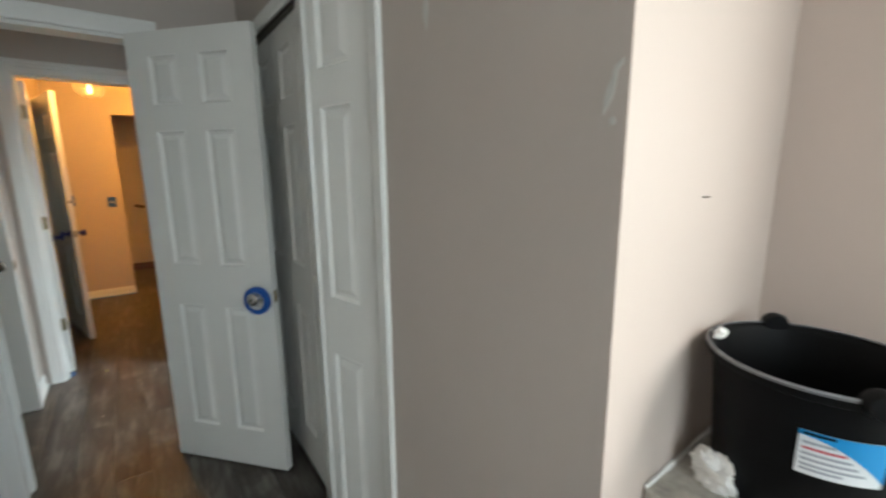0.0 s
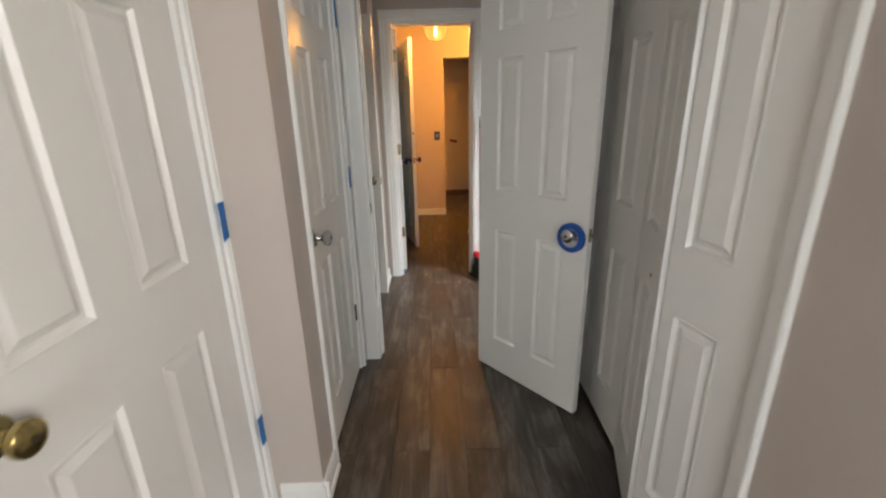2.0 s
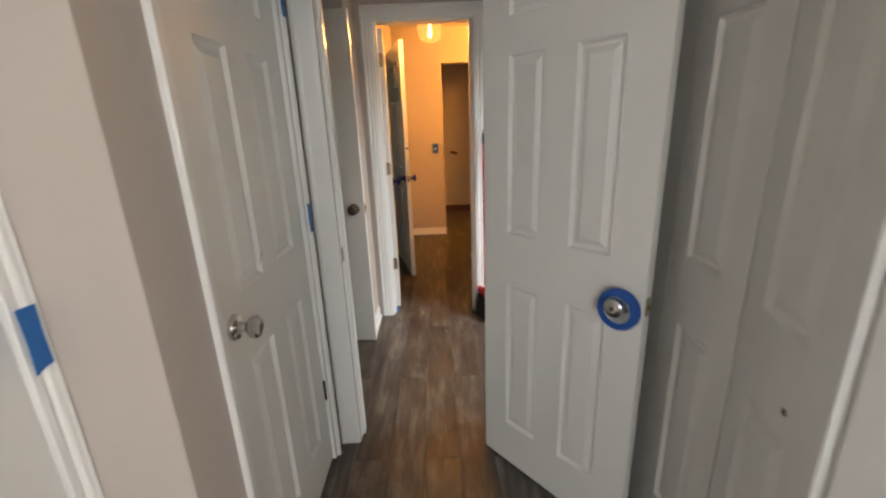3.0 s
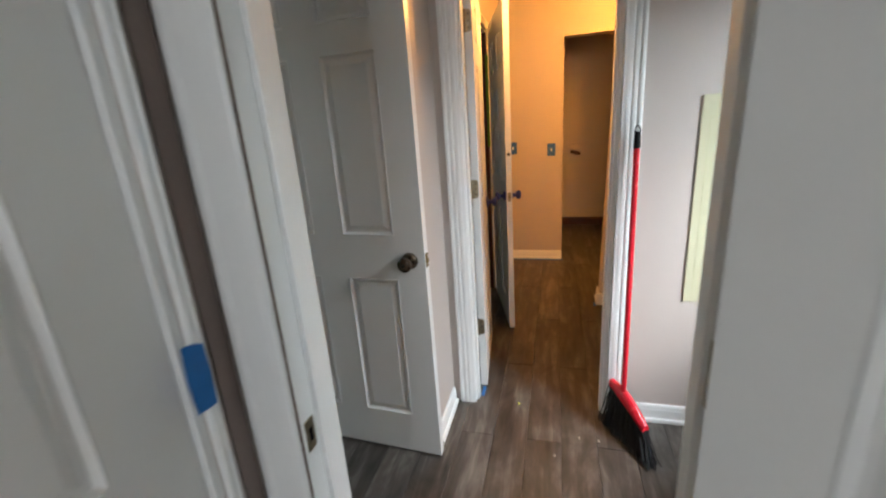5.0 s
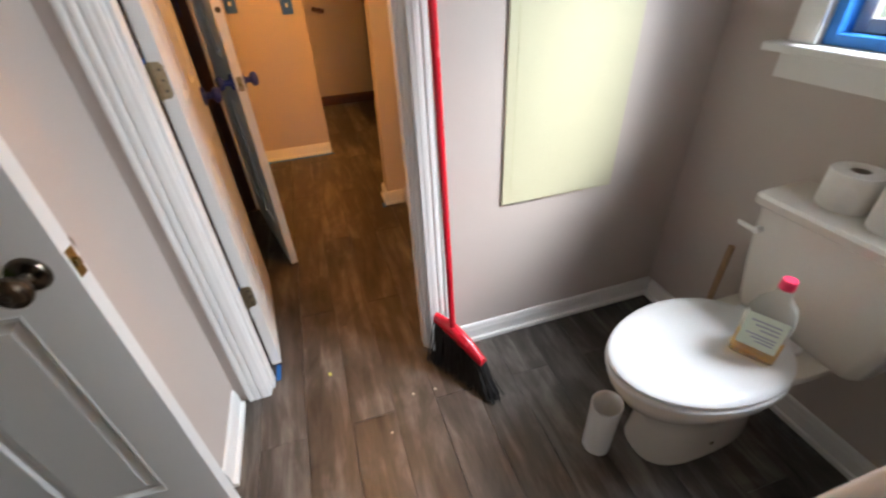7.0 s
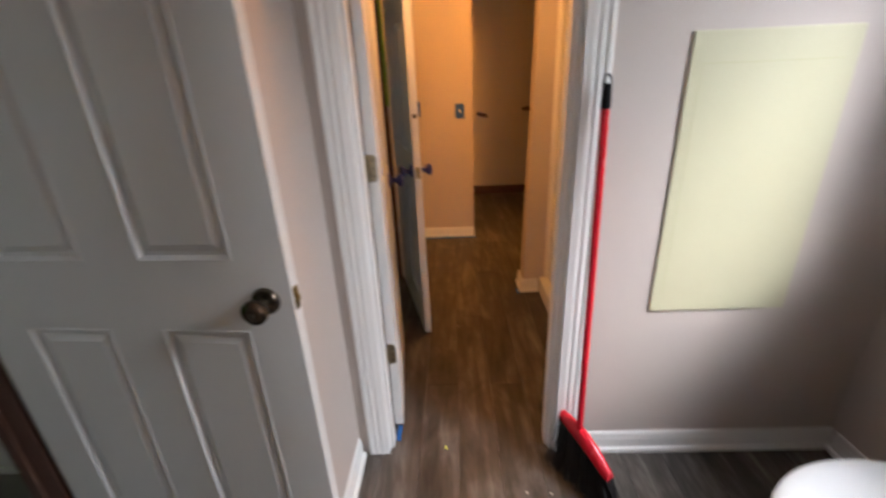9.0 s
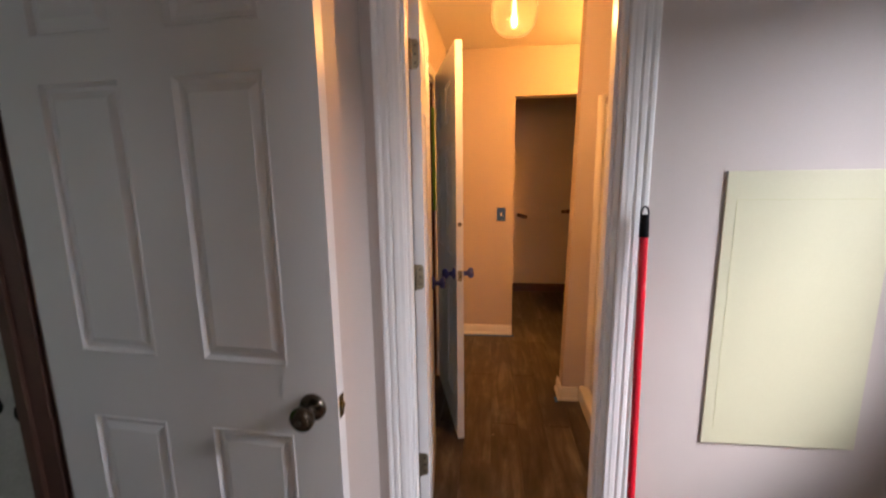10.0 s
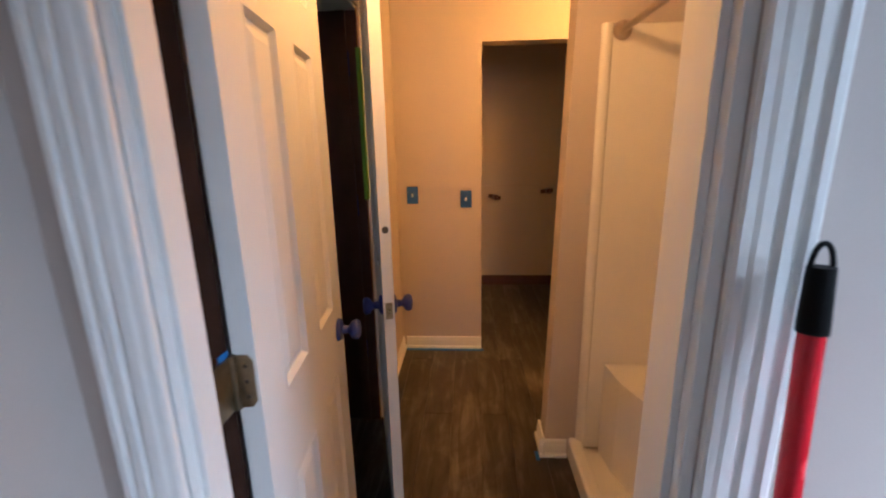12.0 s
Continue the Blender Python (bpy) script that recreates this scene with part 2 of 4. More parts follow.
def thing(name, label, category, m=None, kind="", group=""):
    ob = new(name)
    ob.empty_display_size = 0.05
    if m is not None:
        ob.matrix_world = m
    return tagged(ob, label, category, group, kind)


def single(name, bm, mat, label, category, kind="", group="", smooth=False, m=None):
    ob = new(name, mesh_of(name, bm, mat, smooth))
    if m is not None:
        ob.matrix_world = m
    return tagged(ob, label, category, group, kind)


def box(lo, hi, bevel=0.0, bm=None, segments=2):
    made = bmesh.new()
    r = bmesh.ops.create_cube(made, size=1.0)
    for v in r["verts"]:
        v.co = Vector([lo[k] if v.co[k] < 0 else hi[k] for k in range(3)])
    if bevel:
        bmesh.ops.bevel(made, geom=made.edges[:], offset=bevel, segments=segments, affect="EDGES", profile=0.5)
    return join(bm, made)


def join(bm, made):
    if bm is None:
        return made
    me = bpy.data.meshes.new("temporary")
    made.to_mesh(me)
    made.free()
    bm.from_mesh(me)
    bpy.data.meshes.remove(me)
    return bm


def lathe(profile, m=None, steps=28, bm=None, squash=None):
    """Turns (radius, height) rows about z."""
    made = bmesh.new()
    rings = []
    for r, z in profile:
        ring = []
        for k in range(steps):
            a = 2 * math.pi * k / steps
            c = Vector((r * math.cos(a), r * math.sin(a), z))
            ring.append(made.verts.new(squash(c) if squash else c))
        rings.append(ring)
    for a, b in zip(rings, rings[1:]):
        for k in range(steps):
            made.faces.new((a[k], a[(k + 1) % steps], b[(k + 1) % steps], b[k]))
    for ring, r in ((rings[0], profile[0][0]), (rings[-1], profile[-1][0])):
        if r > 1e-4 and profile[0] != profile[-1]:
            made.faces.new(ring)
    bmesh.ops.remove_doubles(made, verts=made.verts, dist=1e-6)
    if m is not None:
        bmesh.ops.transform(made, matrix=m, verts=made.verts)
    return join(bm, made)


def tube(a, b, radius, steps=16, bm=None, end=None):
    a, b = Vector(a), Vector(b)
    turn = (b - a).to_track_quat("Z", "Y").to_matrix().to_4x4()
    return lathe([(radius, 0), (end or radius, (b - a).length)], Matrix.Translation(a) @ turn, steps, bm)


def profile_strip(points, a, b, out, up=(0, 0, 1), bm=None):
    """A moulding: rows of (out, up) swept from a to b."""
    made = bmesh.new()
    out, up = Vector(out), Vector(up)
    rings = [[made.verts.new(Vector(p) + out * u + up * w) for u, w in points] for p in (a, b)]
    n = len(points)
    for k in range(n):
        made.faces.new((rings[0][k], rings[0][(k + 1) % n], rings[1][(k + 1) % n], rings[1][k]))
    made.faces.new(rings[0])
    made.faces.new(rings[1])
    return join(bm, made)


def sheet_outline(points, m, thick, bm=None):
    """A flat plate from an outline in x, z, with thickness along -y."""
    made = bmesh.new()
    f = made.faces.new([made.verts.new((x, 0, z)) for x, z in points])
    r = bmesh.ops.extrude_face_region(made, geom=[f])
    bmesh.ops.translate(made, vec=(0, -thick, 0), verts=[g for g in r["geom"] if isinstance(g, bmesh.types.BMVert)])
    bmesh.ops.transform(made, matrix=m, verts=made.verts)
    return join(bm, made)


# Large structure
H, TOP = 2.44, 2.03


def wall(name, boxes, label, mat=WALL):
    bm = None
    for lo, hi in boxes:
        bm = box(lo, hi, 0.0, bm)
    return single(name, bm, mat, label, "wall", "structure")


wall_hall_west = wall("wall_hall_west", [((-0.84, -1.75, 0), (-0.72, 0.563, H)), ((-0.84, 0.563, TOP), (-0.72, 1.364, H)),
                                         ((-0.84, 1.364, 0), (-0.72, 1.385, H))], "greige painted hall wall beside a white door")
wall_closet_west = wall("wall_closet_west", [((-0.84, 1.385, 0), (-0.53, 1.58, H)), ((-0.65, 1.58, TOP), (-0.53, 2.255, H)),
                                             ((-0.65, 2.255, 0), (-0.53, 2.34, H))], "greige wall stepping out round a closet door")
wall("wall_closet_inside", [((-1.33, 1.56, 0), (-1.25, 2.34, H))], "plain inner wall behind a closed closet door")
wall("wall_bath_south", [((-1.43, 2.34, 0), (-0.455, 2.46, H)), ((-0.455, 2.34, TOP), (0.185, 2.46, H)), ((0.185, 2.34, 0), (1.37, 2.46, H))],
     "greige wall round the first bathroom doorway")
wall("wall_hall_east", [((0.60, 0.248, 0), (0.70, 0.935, H)), ((0.60, 0.935, TOP), (0.70, 2.235, H)), ((0.60, 2.235, 0), (0.70, 2.34, H))],
     "scuffed greige wall beside the folding closet doors")
# Both alcove walls carry painted-in warm light
wall("wall_alcove_north", [((0.60, 0.245, 0), (1.37, 0.248, H)), ((0.70, 0.248, 0), (1.37, 0.345, H))], "counter alcove wall, warm light painted in as peach", ALCOVE_WARM_LIT)
wall("wall_alcove_east", [((1.25, -1.75, 0), (1.37, -1.25, H)), ((1.25, -0.35, 0), (1.37, 0.245, H)), ((1.25, -1.25, 0), (1.37, -0.35, 1.12)), ((1.25, -1.25, 2.05), (1.37, -0.35, H))], "wall behind the counter, warm light painted in as peach", ALCOVE_WARM_LIT)
wall("wall_closet_back", [((1.25, 0.345, 0), (1.37, 2.34, H))], "plain wall inside the folding-door closet")
wall("wall_hall_rear", [((-0.72, -1.75, 0), (-0.5, -1.6, H)), ((0.7, -1.75, 0), (1.25, -1.6, H)), ((-0.5, -1.75, 0), (0.7, -1.6, 0.95)),
                        ((-0.5, -1.75, 2.05), (0.7, -1.6, H))], "greige wall with a daylight window")
wall("wall_bath_west", [((-1.43, 2.46, 0), (-1.33, 2.515, H)), ((-1.43, 2.515, TOP), (-1.33, 3.335, H))], "greige wall round the side room doorway")
wall("wall_bath_chase", [((-1.43, 3.335, 0), (-0.53, 3.79, H))], "pale pinkish boxed-out wall behind the open door")
wall("wall_bath_north", [((-0.53, 3.67, 0), (-0.429, 3.79, H)), ((-0.429, 3.67, TOP), (0.215, 3.79, H)), ((0.215, 3.67, 0), (1.37, 3.79, H))],
     "pale lilac-grey wall with a yellow access panel")
wall("wall_bath_east", [((1.25, 2.46, 0), (1.37, 2.54, H)), ((1.25, 3.37, 0), (1.37, 3.67, H)), ((1.25, 2.54, 0), (1.37, 3.37, 1.085)),
                        ((1.25, 2.54, 2.0), (1.37, 3.37, H))], "greige wall with a small window above the toilet")
wall("wall_shower_west", [((-0.65, 3.79, 0), (-0.53, 4.44, H)), ((-0.65, 4.44, TOP), (-0.53, 5.225, H)), ((-0.65, 5.225, 0), (-0.53, 6.06, H))],
     "warm lit wall with an inner doorway")
wall("wall_shower_north", [((-0.65, 6.06, 0), (0.04, 6.18, H)), ((0.04, 6.06, 2.06), (0.68, 6.18, H)), ((0.68, 6.06, 0), (1.37, 6.18, H))],
     "warm lit wall with two taped switches and a closet opening")
wing = wall("wall_shower_wing", [((0.305, 4.97, 0), (1.25, 5.09, H))], "pinkish wing wall at the end of the shower")
for v in wing.data.vertices:  # its free end stands out of plumb
    if v.co.x < 0.5:
        v.co.x += 0.025 * v.co.z
wall("wall_shower_east", [((1.25, 3.79, 0), (1.37, 6.06, H))], "plain wall behind the shower")
for side, lo, hi in (("west", (-0.35, 6.18, 0), (-0.25, 7.52, H)), ("east", (1.15, 6.18, 0), (1.25, 7.52, H)), ("north", (-0.35, 7.52, 0), (1.25, 7.62, H))):
    wall("wall_walk_in_" + side, [(lo, hi)], "unlit cream wall of the walk-in closet")
wall("wall_side_room", [((-3.1, 3.62, 0), (-1.43, 3.72, H)), ((-3.1, 1.5, 0), (-2.7, 1.6, H)), ((-1.9, 1.5, 0), (-1.43, 1.6, H)), ((-2.7, 1.5, 0), (-1.9, 1.6, 1.0)), ((-2.7, 1.5, 2.0), (-1.9, 1.6, H))], "dirty smudged white wall of the side room", DIRTY)
wall("wall_side_green", [((-3.2, 1.5, 0), (-3.1, 3.72, H))], "green painted wall of the side room", GREEN)
wall("wall_green_room", [((-1.75, 3.79, 0), (-1.65, 4.6, H)), ((-1.75, 5.4, 0), (-1.65, 6.18, H)), ((-1.75, 4.6, 0), (-1.65, 5.4, 1.0)), ((-1.75, 4.6, 2.0), (-1.65, 5.4, H)), ((-1.65, 6.06, 0), (-0.65, 6.18, H))], "green painted wall beyond the inner door", GREEN)
single("ceiling", box((-3.2, -1.75, H), (1.37, 7.62, H + 0.1)), CEILING, "plain matt white ceiling", "ceiling", "structure")
floor = single("floor", box((-1.38, -1.75, -0.12), (1.37, 7.62, -0.006)), SUBFLOOR, "dark grey-brown vinyl plank floor", "floor", "structure")
single("floor_side_room", box((-3.2, 1.5, -0.12), (-1.38, 6.18, -0.002)), SIDEFLOOR, "dull bare floor of the side room", "floor", "structure")
single("ground", box((-60, -60, -0.6), (60, 60, -0.4)), LAWN, "green lawn outside the house", "lawn", "structure")

FLAT = [(0, 0), (0, 0.058), (0.010, 0.058), (0.0145, 0.053), (0.015, 0.046), (0.0125, 0.040), (0.012, 0.012), (0.0105, 0.004), (0.007, 0)]
CASING = [(0, 0), (0, 0.058), (0.010, 0.058), (0.0140, 0.0545), (0.0145, 0.048), (0.0100, 0.0435), (0.0094, 0.0415), (0.0140, 0.039), (0.0142, 0.031), (0.0100, 0.0275),
          (0.0094, 0.0255), (0.0134, 0.023), (0.0130, 0.014), (0.0112, 0.010), (0.0106, 0.003), (0.008, 0)]


def casing(name, lo, hi, z, face, out, along, label, width=1.0, skip=(), shape=None, low_width=None):
    """Door trim: two uprights and a head on the wall plane at face."""
    ob = thing(name, label, "door trim", kind="structure")
    o, a = Vector(out), Vector(along)

    def at(s, h):
        return a * s + Vector([abs(c) * face for c in out]) + Vector((0, 0, h))
    prof = [(u, w * width) for u, w in shape or CASING]
    if "low" not in skip:
        part("upright", profile_strip([(u, w * (low_width or width)) for u, w in shape or CASING], at(lo, 0), at(lo, z), o, -a), TRIM, ob)
    if "high" not in skip:
        part("upright", profile_strip(prof, at(hi, 0), at(hi, z), o, a), TRIM, ob)
    w = 0.058 * width
    part("head", profile_strip(prof, at(lo - (0 if "low" in skip else 0.058 * (low_width or width)), z), at(hi + (0 if "high" in skip else w), z), o, (0, 0, 1)), TRIM, ob)
    return ob


X, Y = (1, 0, 0), (0, 1, 0)
casing("door_trim_1", 0.563, 1.364, TOP, -0.72, X, Y, "white painted trim round the brass-knob door", 0.34, (), FLAT)
casing("door_trim_2", 1.58, 2.255, TOP, -0.53, X, Y, "white painted trim round the closet door", 0.30, (), FLAT, 0.62)
casing("door_trim_3", -0.4405, 0.185, TOP - 0.02, 2.34, (0, -1, 0), X, "white painted trim of the first bathroom doorway", 1.25, (), FLAT, 1.5)
casing("door_trim_4", -0.416, 0.215, TOP, 3.67, (0, -1, 0), X, "white fluted trim of the shower room doorway", 1.35)
casing("door_trim_5", 4.44, 5.225, TOP, -0.53, X, Y, "white trim of the inner doorway")
casing("door_trim_6", 0.95, 2.22, TOP - 0.02, 0.60, (-1, 0, 0), Y, "white trim round the folding closet doors", 0.95, (), FLAT)
casing("door_trim_7", -0.455, 0.185, TOP, 2.46, Y, X, "white trim on the bathroom side of the doorway", 1.0)
casing("door_trim_8", -0.416, 0.215, TOP, 3.79, Y, X, "white trim on the shower side of the doorway", 1.0, ("low",))


def jamb(name, lo, hi, z, c0, c1, along, mat_low, mat_high, label, stop=None):
    """Lining boards of a doorway, with a door stop."""
    ob = thing(name, label, "door jamb", kind="structure")

    def board(nm, s0, s1, z0, z1, mat, d0=None, d1=None):
        d0, d1 = c0 if d0 is None else d0, c1 if d1 is None else d1
        if along == "x":
            part(nm, box((s0, d0, z0), (s1, d1, z1), 0.0015), mat, ob)
        else:
            part(nm, box((d0, s0, z0), (d1, s1, z1), 0.0015), mat, ob)
    t = 0.016
    board("side_board", lo, lo + t, 0.0, z, mat_low)
    board("side_board", hi - t, hi, 0.0, z, mat_high)
    board("head_board", lo + t, hi - t, z - t, z, TRIM)
    if stop:
        s0, s1 = stop
        board("door_stop", lo + t, lo + t + 0.011, 0.0, z - t, mat_low, s0, s1)
        board("door_stop", hi - t - 0.011, hi - t, 0.0, z - t, mat_high, s0, s1)
    return ob


jamb("door_jamb_1", 0.563, 1.364, TOP, -0.838, -0.722, "y", TRIM, TRIM, "white painted door jamb")
jamb("door_jamb_2", 1.58, 2.255, TOP, -0.648, -0.532, "y", TRIM, TRIM, "white painted door jamb")
jamb_c = jamb("door_jamb_3", -0.455, 0.185, TOP - 0.02, 2.343, 2.457, "x", TRIM, TRIM, "white painted jamb of the first bathroom doorway", (2.385, 2.42))
jamb_d = jamb("door_jamb_4", 2.515, 3.335, TOP, -1.428, -1.332, "y", TRIM, STAIN, "dark stained bare wood jamb of the side room doorway", (-1.42, -1.385))
jamb_e = jamb("door_jamb_5", -0.429, 0.215, TOP, 3.673, 3.787, "x", TRIM, TRIM, "white painted jamb of the shower room doorway", (3.69, 3.735))
jamb_f = jamb("door_jamb_6", 4.44, 5.225, TOP, -0.71, -0.532, "y", TRIM, STAIN, "dark bare wood jamb of the inner doorway", (-0.62, -0.58))
part("hinge_rabbet", box((-0.4137, 3.7365, 0.0), (-0.4115, 3.7885, 2.0), 0.0004), WALNUT, jamb_e, "bare dark hinge rabbet")
# Added strip that stands for the green beyond the hinge gap
part("green_gap_strip", box((-0.536, 5.180, 1.20), (-0.519, 5.208, 1.86), 0.001), GREEN, jamb_f, "bright green strip added for the view through the hinge gap")
# Wall between the two trims at the hall's left corner, its shade painted brown
single("shaded_wall_strip", box((-0.5298, 2.288, 0), (-0.526, 2.324, 2.0), 0.001), SHADE_BROWN, "narrow wall strip between two trims, its shade painted brown", "trim", "structure")
# Plates for the latch on the jambs
part("paint_crack", box((-0.4403, 2.3370, 0.0), (-0.4393, 2.3432, 2.0)), SHADE_BROWN, jamb_c, "dark open crack between trim and jamb")
part("strike_plate", box((-0.4395, 2.352, 0.865), (-0.437, 2.376, 0.925), 0.0008), STEEL, jamb_c, "small steel strike plate")
part("latch_hole", box((-0.4372, 2.359, 0.882), (-0.4365, 2.369, 0.908)), BLACK, jamb_c, "dark latch hole")
part("threshold", box((-1.425, 2.531, -0.002), (-1.325, 3.319, 0.008), 0.003), TRIM, jamb_d, "pale worn threshold strip")

BASE = [(0, 0), (0, 0.086), (0.006, 0.086), (0.010, 0.078), (0.011, 0.066), (0.013, 0.058), (0.013, 0.018), (0.022, 0.016), (0.024, 0.008), (0.024, 0)]


def baseboard(a, b, out, label="white painted baseboard along the wall", mat=TRIM, height=1.0):
    bm = profile_strip([(u, w * height) for u, w in BASE], (*a, 0.0), (*b, 0.0), (*out, 0))
    return single("baseboard", bm, mat, label, "baseboard", "structure")


baseboard((-0.72, -1.6), (-0.72, 0.49), (1, 0))
baseboard((-0.685, 1.385), (-0.506, 1.385), (0, -1))
baseboard((-0.53, 1.361), (-0.53, 1.542), (1, 0))
baseboard((0.60, 0.245), (0.60, 0.885), (-1, 0))
baseboard((-0.53, 3.345), (-0.53, 3.655), (1, 0))
baseboard((0.305, 3.67), (1.25, 3.67), (0, -1))
baseboard((1.25, 2.46), (1.25, 3.646), (-1, 0))
baseboard((0.30, 2.46), (1.25, 2.46), (0, 1))
baseboard((-1.33, 2.46), (-0.52, 2.46), (0, 1))
baseboard((-0.53, 3.79), (-0.53, 4.38), (1, 0))
baseboard((-0.53, 5.29), (-0.53, 6.06), (1, 0))
baseboard((-0.506, 6.06), (0.04, 6.06), (0, -1))
baseboard((0.305, 4.946), (0.305, 5.114), (-1, 0))
baseboard((0.281, 4.97), (0.405, 4.97), (0, -1))
baseboard((0.305, 5.09), (1.25, 5.09), (0, 1))
baseboard((0.68, 6.06), (1.25, 6.06), (0, -1))
baseboard((-0.25, 7.52), (1.15, 7.52), (0, -1), "dark stained wooden baseboard in the closet", HOOKWOOD, 1.15)
baseboard((1.15, 6.18), (1.15, 7.496), (-1, 0), "dark stained wooden baseboard in the closet", HOOKWOOD, 1.15)
baseboard((-3.1, 3.62), (-1.43, 3.62), (0, -1), "scuffed white baseboard in the side room", DIRTY, 1.5)


# Windows
def window(name, label, m, width, height, wall_depth, taped):
    """Local x along the wall, y into the room (front at y=0), z up from the opening's foot."""
    ob = thing(name, label, "window", m, "structure")
    w, h, d = width, height, wall_depth
    frame_mat = TAPE if taped else TRIM
    for nm, lo, hi in (("frame_side", (0, 0.004, 0), (0.028, d - 0.01, h)), ("frame_side", (w - 0.028, 0.004, 0), (w, d - 0.01, h)),
                       ("frame_foot", (0.028, 0.004, 0), (w - 0.028, d - 0.01, 0.028)), ("frame_head", (0.028, 0.004, h - 0.028), (w - 0.028, d - 0.01, h))):
        part(nm, box(lo, hi, 0.002), frame_mat, ob, "frame masked with blue painter's tape" if taped else "")
    y0, y1 = d * 0.45, d * 0.45 + 0.03
    for lo, hi in (((0.028, y0, 0.028), (0.060, y1, h - 0.028)), ((w - 0.06, y0, 0.028), (w - 0.028, y1, h - 0.028)),
                   ((0.06, y0, 0.028), (w - 0.06, y1, 0.062)), ((0.06, y0, h - 0.062), (w - 0.06, y1, h - 0.028))):
        part("sash_rail", box(lo, hi, 0.004), WINDOWTRIM, ob, "greyish window sash")
    pane = part("pane", box((0.058, y0 + 0.012, 0.06), (w - 0.058, y0 + 0.017, h - 0.06)), WINDOWGLASS, ob, "clear glass pane")
    pane.visible_shadow = False
    for s in (0, 1):
        x = -0.075 if s == 0 else w + 0.003
        part("casing", box((x, -0.016, 0.0), (x + 0.072, -0.002, h + 0.07), 0.003), TRIM, ob)
    part("casing_head", box((-0.003, -0.016, h + 0.002), (w + 0.003, -0.002, h + 0.07), 0.003), TRIM, ob)
    part("sill", box((-0.115, -0.055, -0.024), (w + 0.115, 0.003, -0.001), 0.005), TRIM, ob, "projecting white window sill")
    part("apron", box((-0.08, -0.017, -0.092), (w + 0.08, -0.002, -0.0245), 0.003), TRIM, ob)
    if taped:
        crank = part("crank", box((w * 0.36, y0 - 0.030, 0.030), (w * 0.48, y0 - 0.004, 0.042), 0.005), WINDOWTRIM, ob, "folded window crank")
        part("crank_arm", tube((w * 0.40, y0 - 0.02, 0.046), (w * 0.47, y0 - 0.02, 0.050), 0.006), WINDOWTRIM, crank)
    return ob


# The bathroom window looks east: its local x runs towards -y
window("window_1", "small white window with blue painter's tape on its frame", pose(1.25, 3.37, 1.085, 0, 0, -90), 0.83, 0.915, 0.12, True)
# Unseen window, added so that the side room gets fill light
window("window_4", "unseen window added to light the side room", pose(-1.9, 1.6, 1.0, 0, 0, 180), 0.8, 1.0, 0.1, False)
# Unseen window, added for the green room's fill
window("window_5", "unseen window added to light the green room", pose(-1.65, 4.6, 1.0, 0, 0, 90), 0.8, 1.0, 0.1, False)
window("window_3", "plain white window above the counter", pose(1.25, -0.35, 1.12, 0, 0, -90), 0.9, 0.93, 0.12, False)
window("window_2", "plain white window letting daylight into the hall", pose(0.7, -1.6, 0.95, 0, 0, 180), 1.2, 1.1, 0.15, False)
single("backdrop_garden", box((9.5, -9, -0.4), (9.7, 13, 6.5)), GARDEN, "green garden hedge outside the window, sunlight painted in as glow", "garden", "structure")


# Doors
def knob(parent, x, z, side, ball, thick, taped=None):
    """A round door knob; side -1 is the front face, +1 the back."""
    y = 0.0 if side < 0 else thick
    m = Matrix.Translation((x, y, z)) @ pose(0, 0, 0, 90 if side < 0 else -90)
    ob = part("knob", lathe([(0, 0.0), (0.033, 0.0), (0.033, 0.004), (0.029, 0.010), (0.014, 0.014), (0.011, 0.030), (0.014, 0.034), (0.025, 0.040),
                             (0.029, 0.050), (0.028, 0.058), (0.021, 0.064), (0.010, 0.0655), (0, 0.0655)], m), taped or ball, parent,
              "knob wrapped in blue painter's tape" if taped else "", True)
    if not taped:
        part("keyhole", lathe([(0, 0.0655), (0.006, 0.0655), (0.006, 0.068), (0, 0.068)], m, 12), DARKMETAL, ob, "small lock button")
    return ob


def leaf_mesh(width, height, thick, columns, rows, z0):
    """A slab whose panels are moulded into both faces."""
    bm = bmesh.new()
    xs = sorted({0.0, width, *[c for pair in columns for c in pair]})
    zs = sorted({z0, height, *[c for pair in rows for c in pair]})
    grids = []
    for y in (0.0, thick):
        grids.append([[bm.verts.new((x, y, z)) for z in zs] for x in xs])
    panels = []
    for s, g in enumerate(grids):
        for i in range(len(xs) - 1):
            for j in range(len(zs) - 1):
                q = (g[i][j], g[i + 1][j], g[i + 1][j + 1], g[i][j + 1])
                f = bm.faces.new(q if s == 0 else q[::-1])
                if (xs[i], xs[i + 1]) in columns and (zs[j], zs[j + 1]) in rows:
                    panels.append(f)
    a, b = grids
    nx, nz = len(xs) - 1, len(zs) - 1
    for i in range(nx):
        bm.faces.new((a[i][0], b[i][0], b[i + 1][0], a[i + 1][0]))
        bm.faces.new((a[i][nz], a[i + 1][nz], b[i + 1][nz], b[i][nz]))
    for j in range(nz):
        bm.faces.new((a[0][j], a[0][j + 1], b[0][j + 1], b[0][j]))
        bm.faces.new((a[nx][j], b[nx][j], b[nx][j + 1], a[nx][j + 1]))
    bmesh.ops.recalc_face_normals(bm, faces=bm.faces)
    bmesh.ops.inset_individual(bm, faces=panels, thickness=0.005, depth=0.0015)
    bmesh.ops.inset_individual(bm, faces=panels, thickness=0.012, depth=-0.0115)
    bmesh.ops.inset_individual(bm, faces=panels, thickness=0.004, depth=0.0)
    return bm


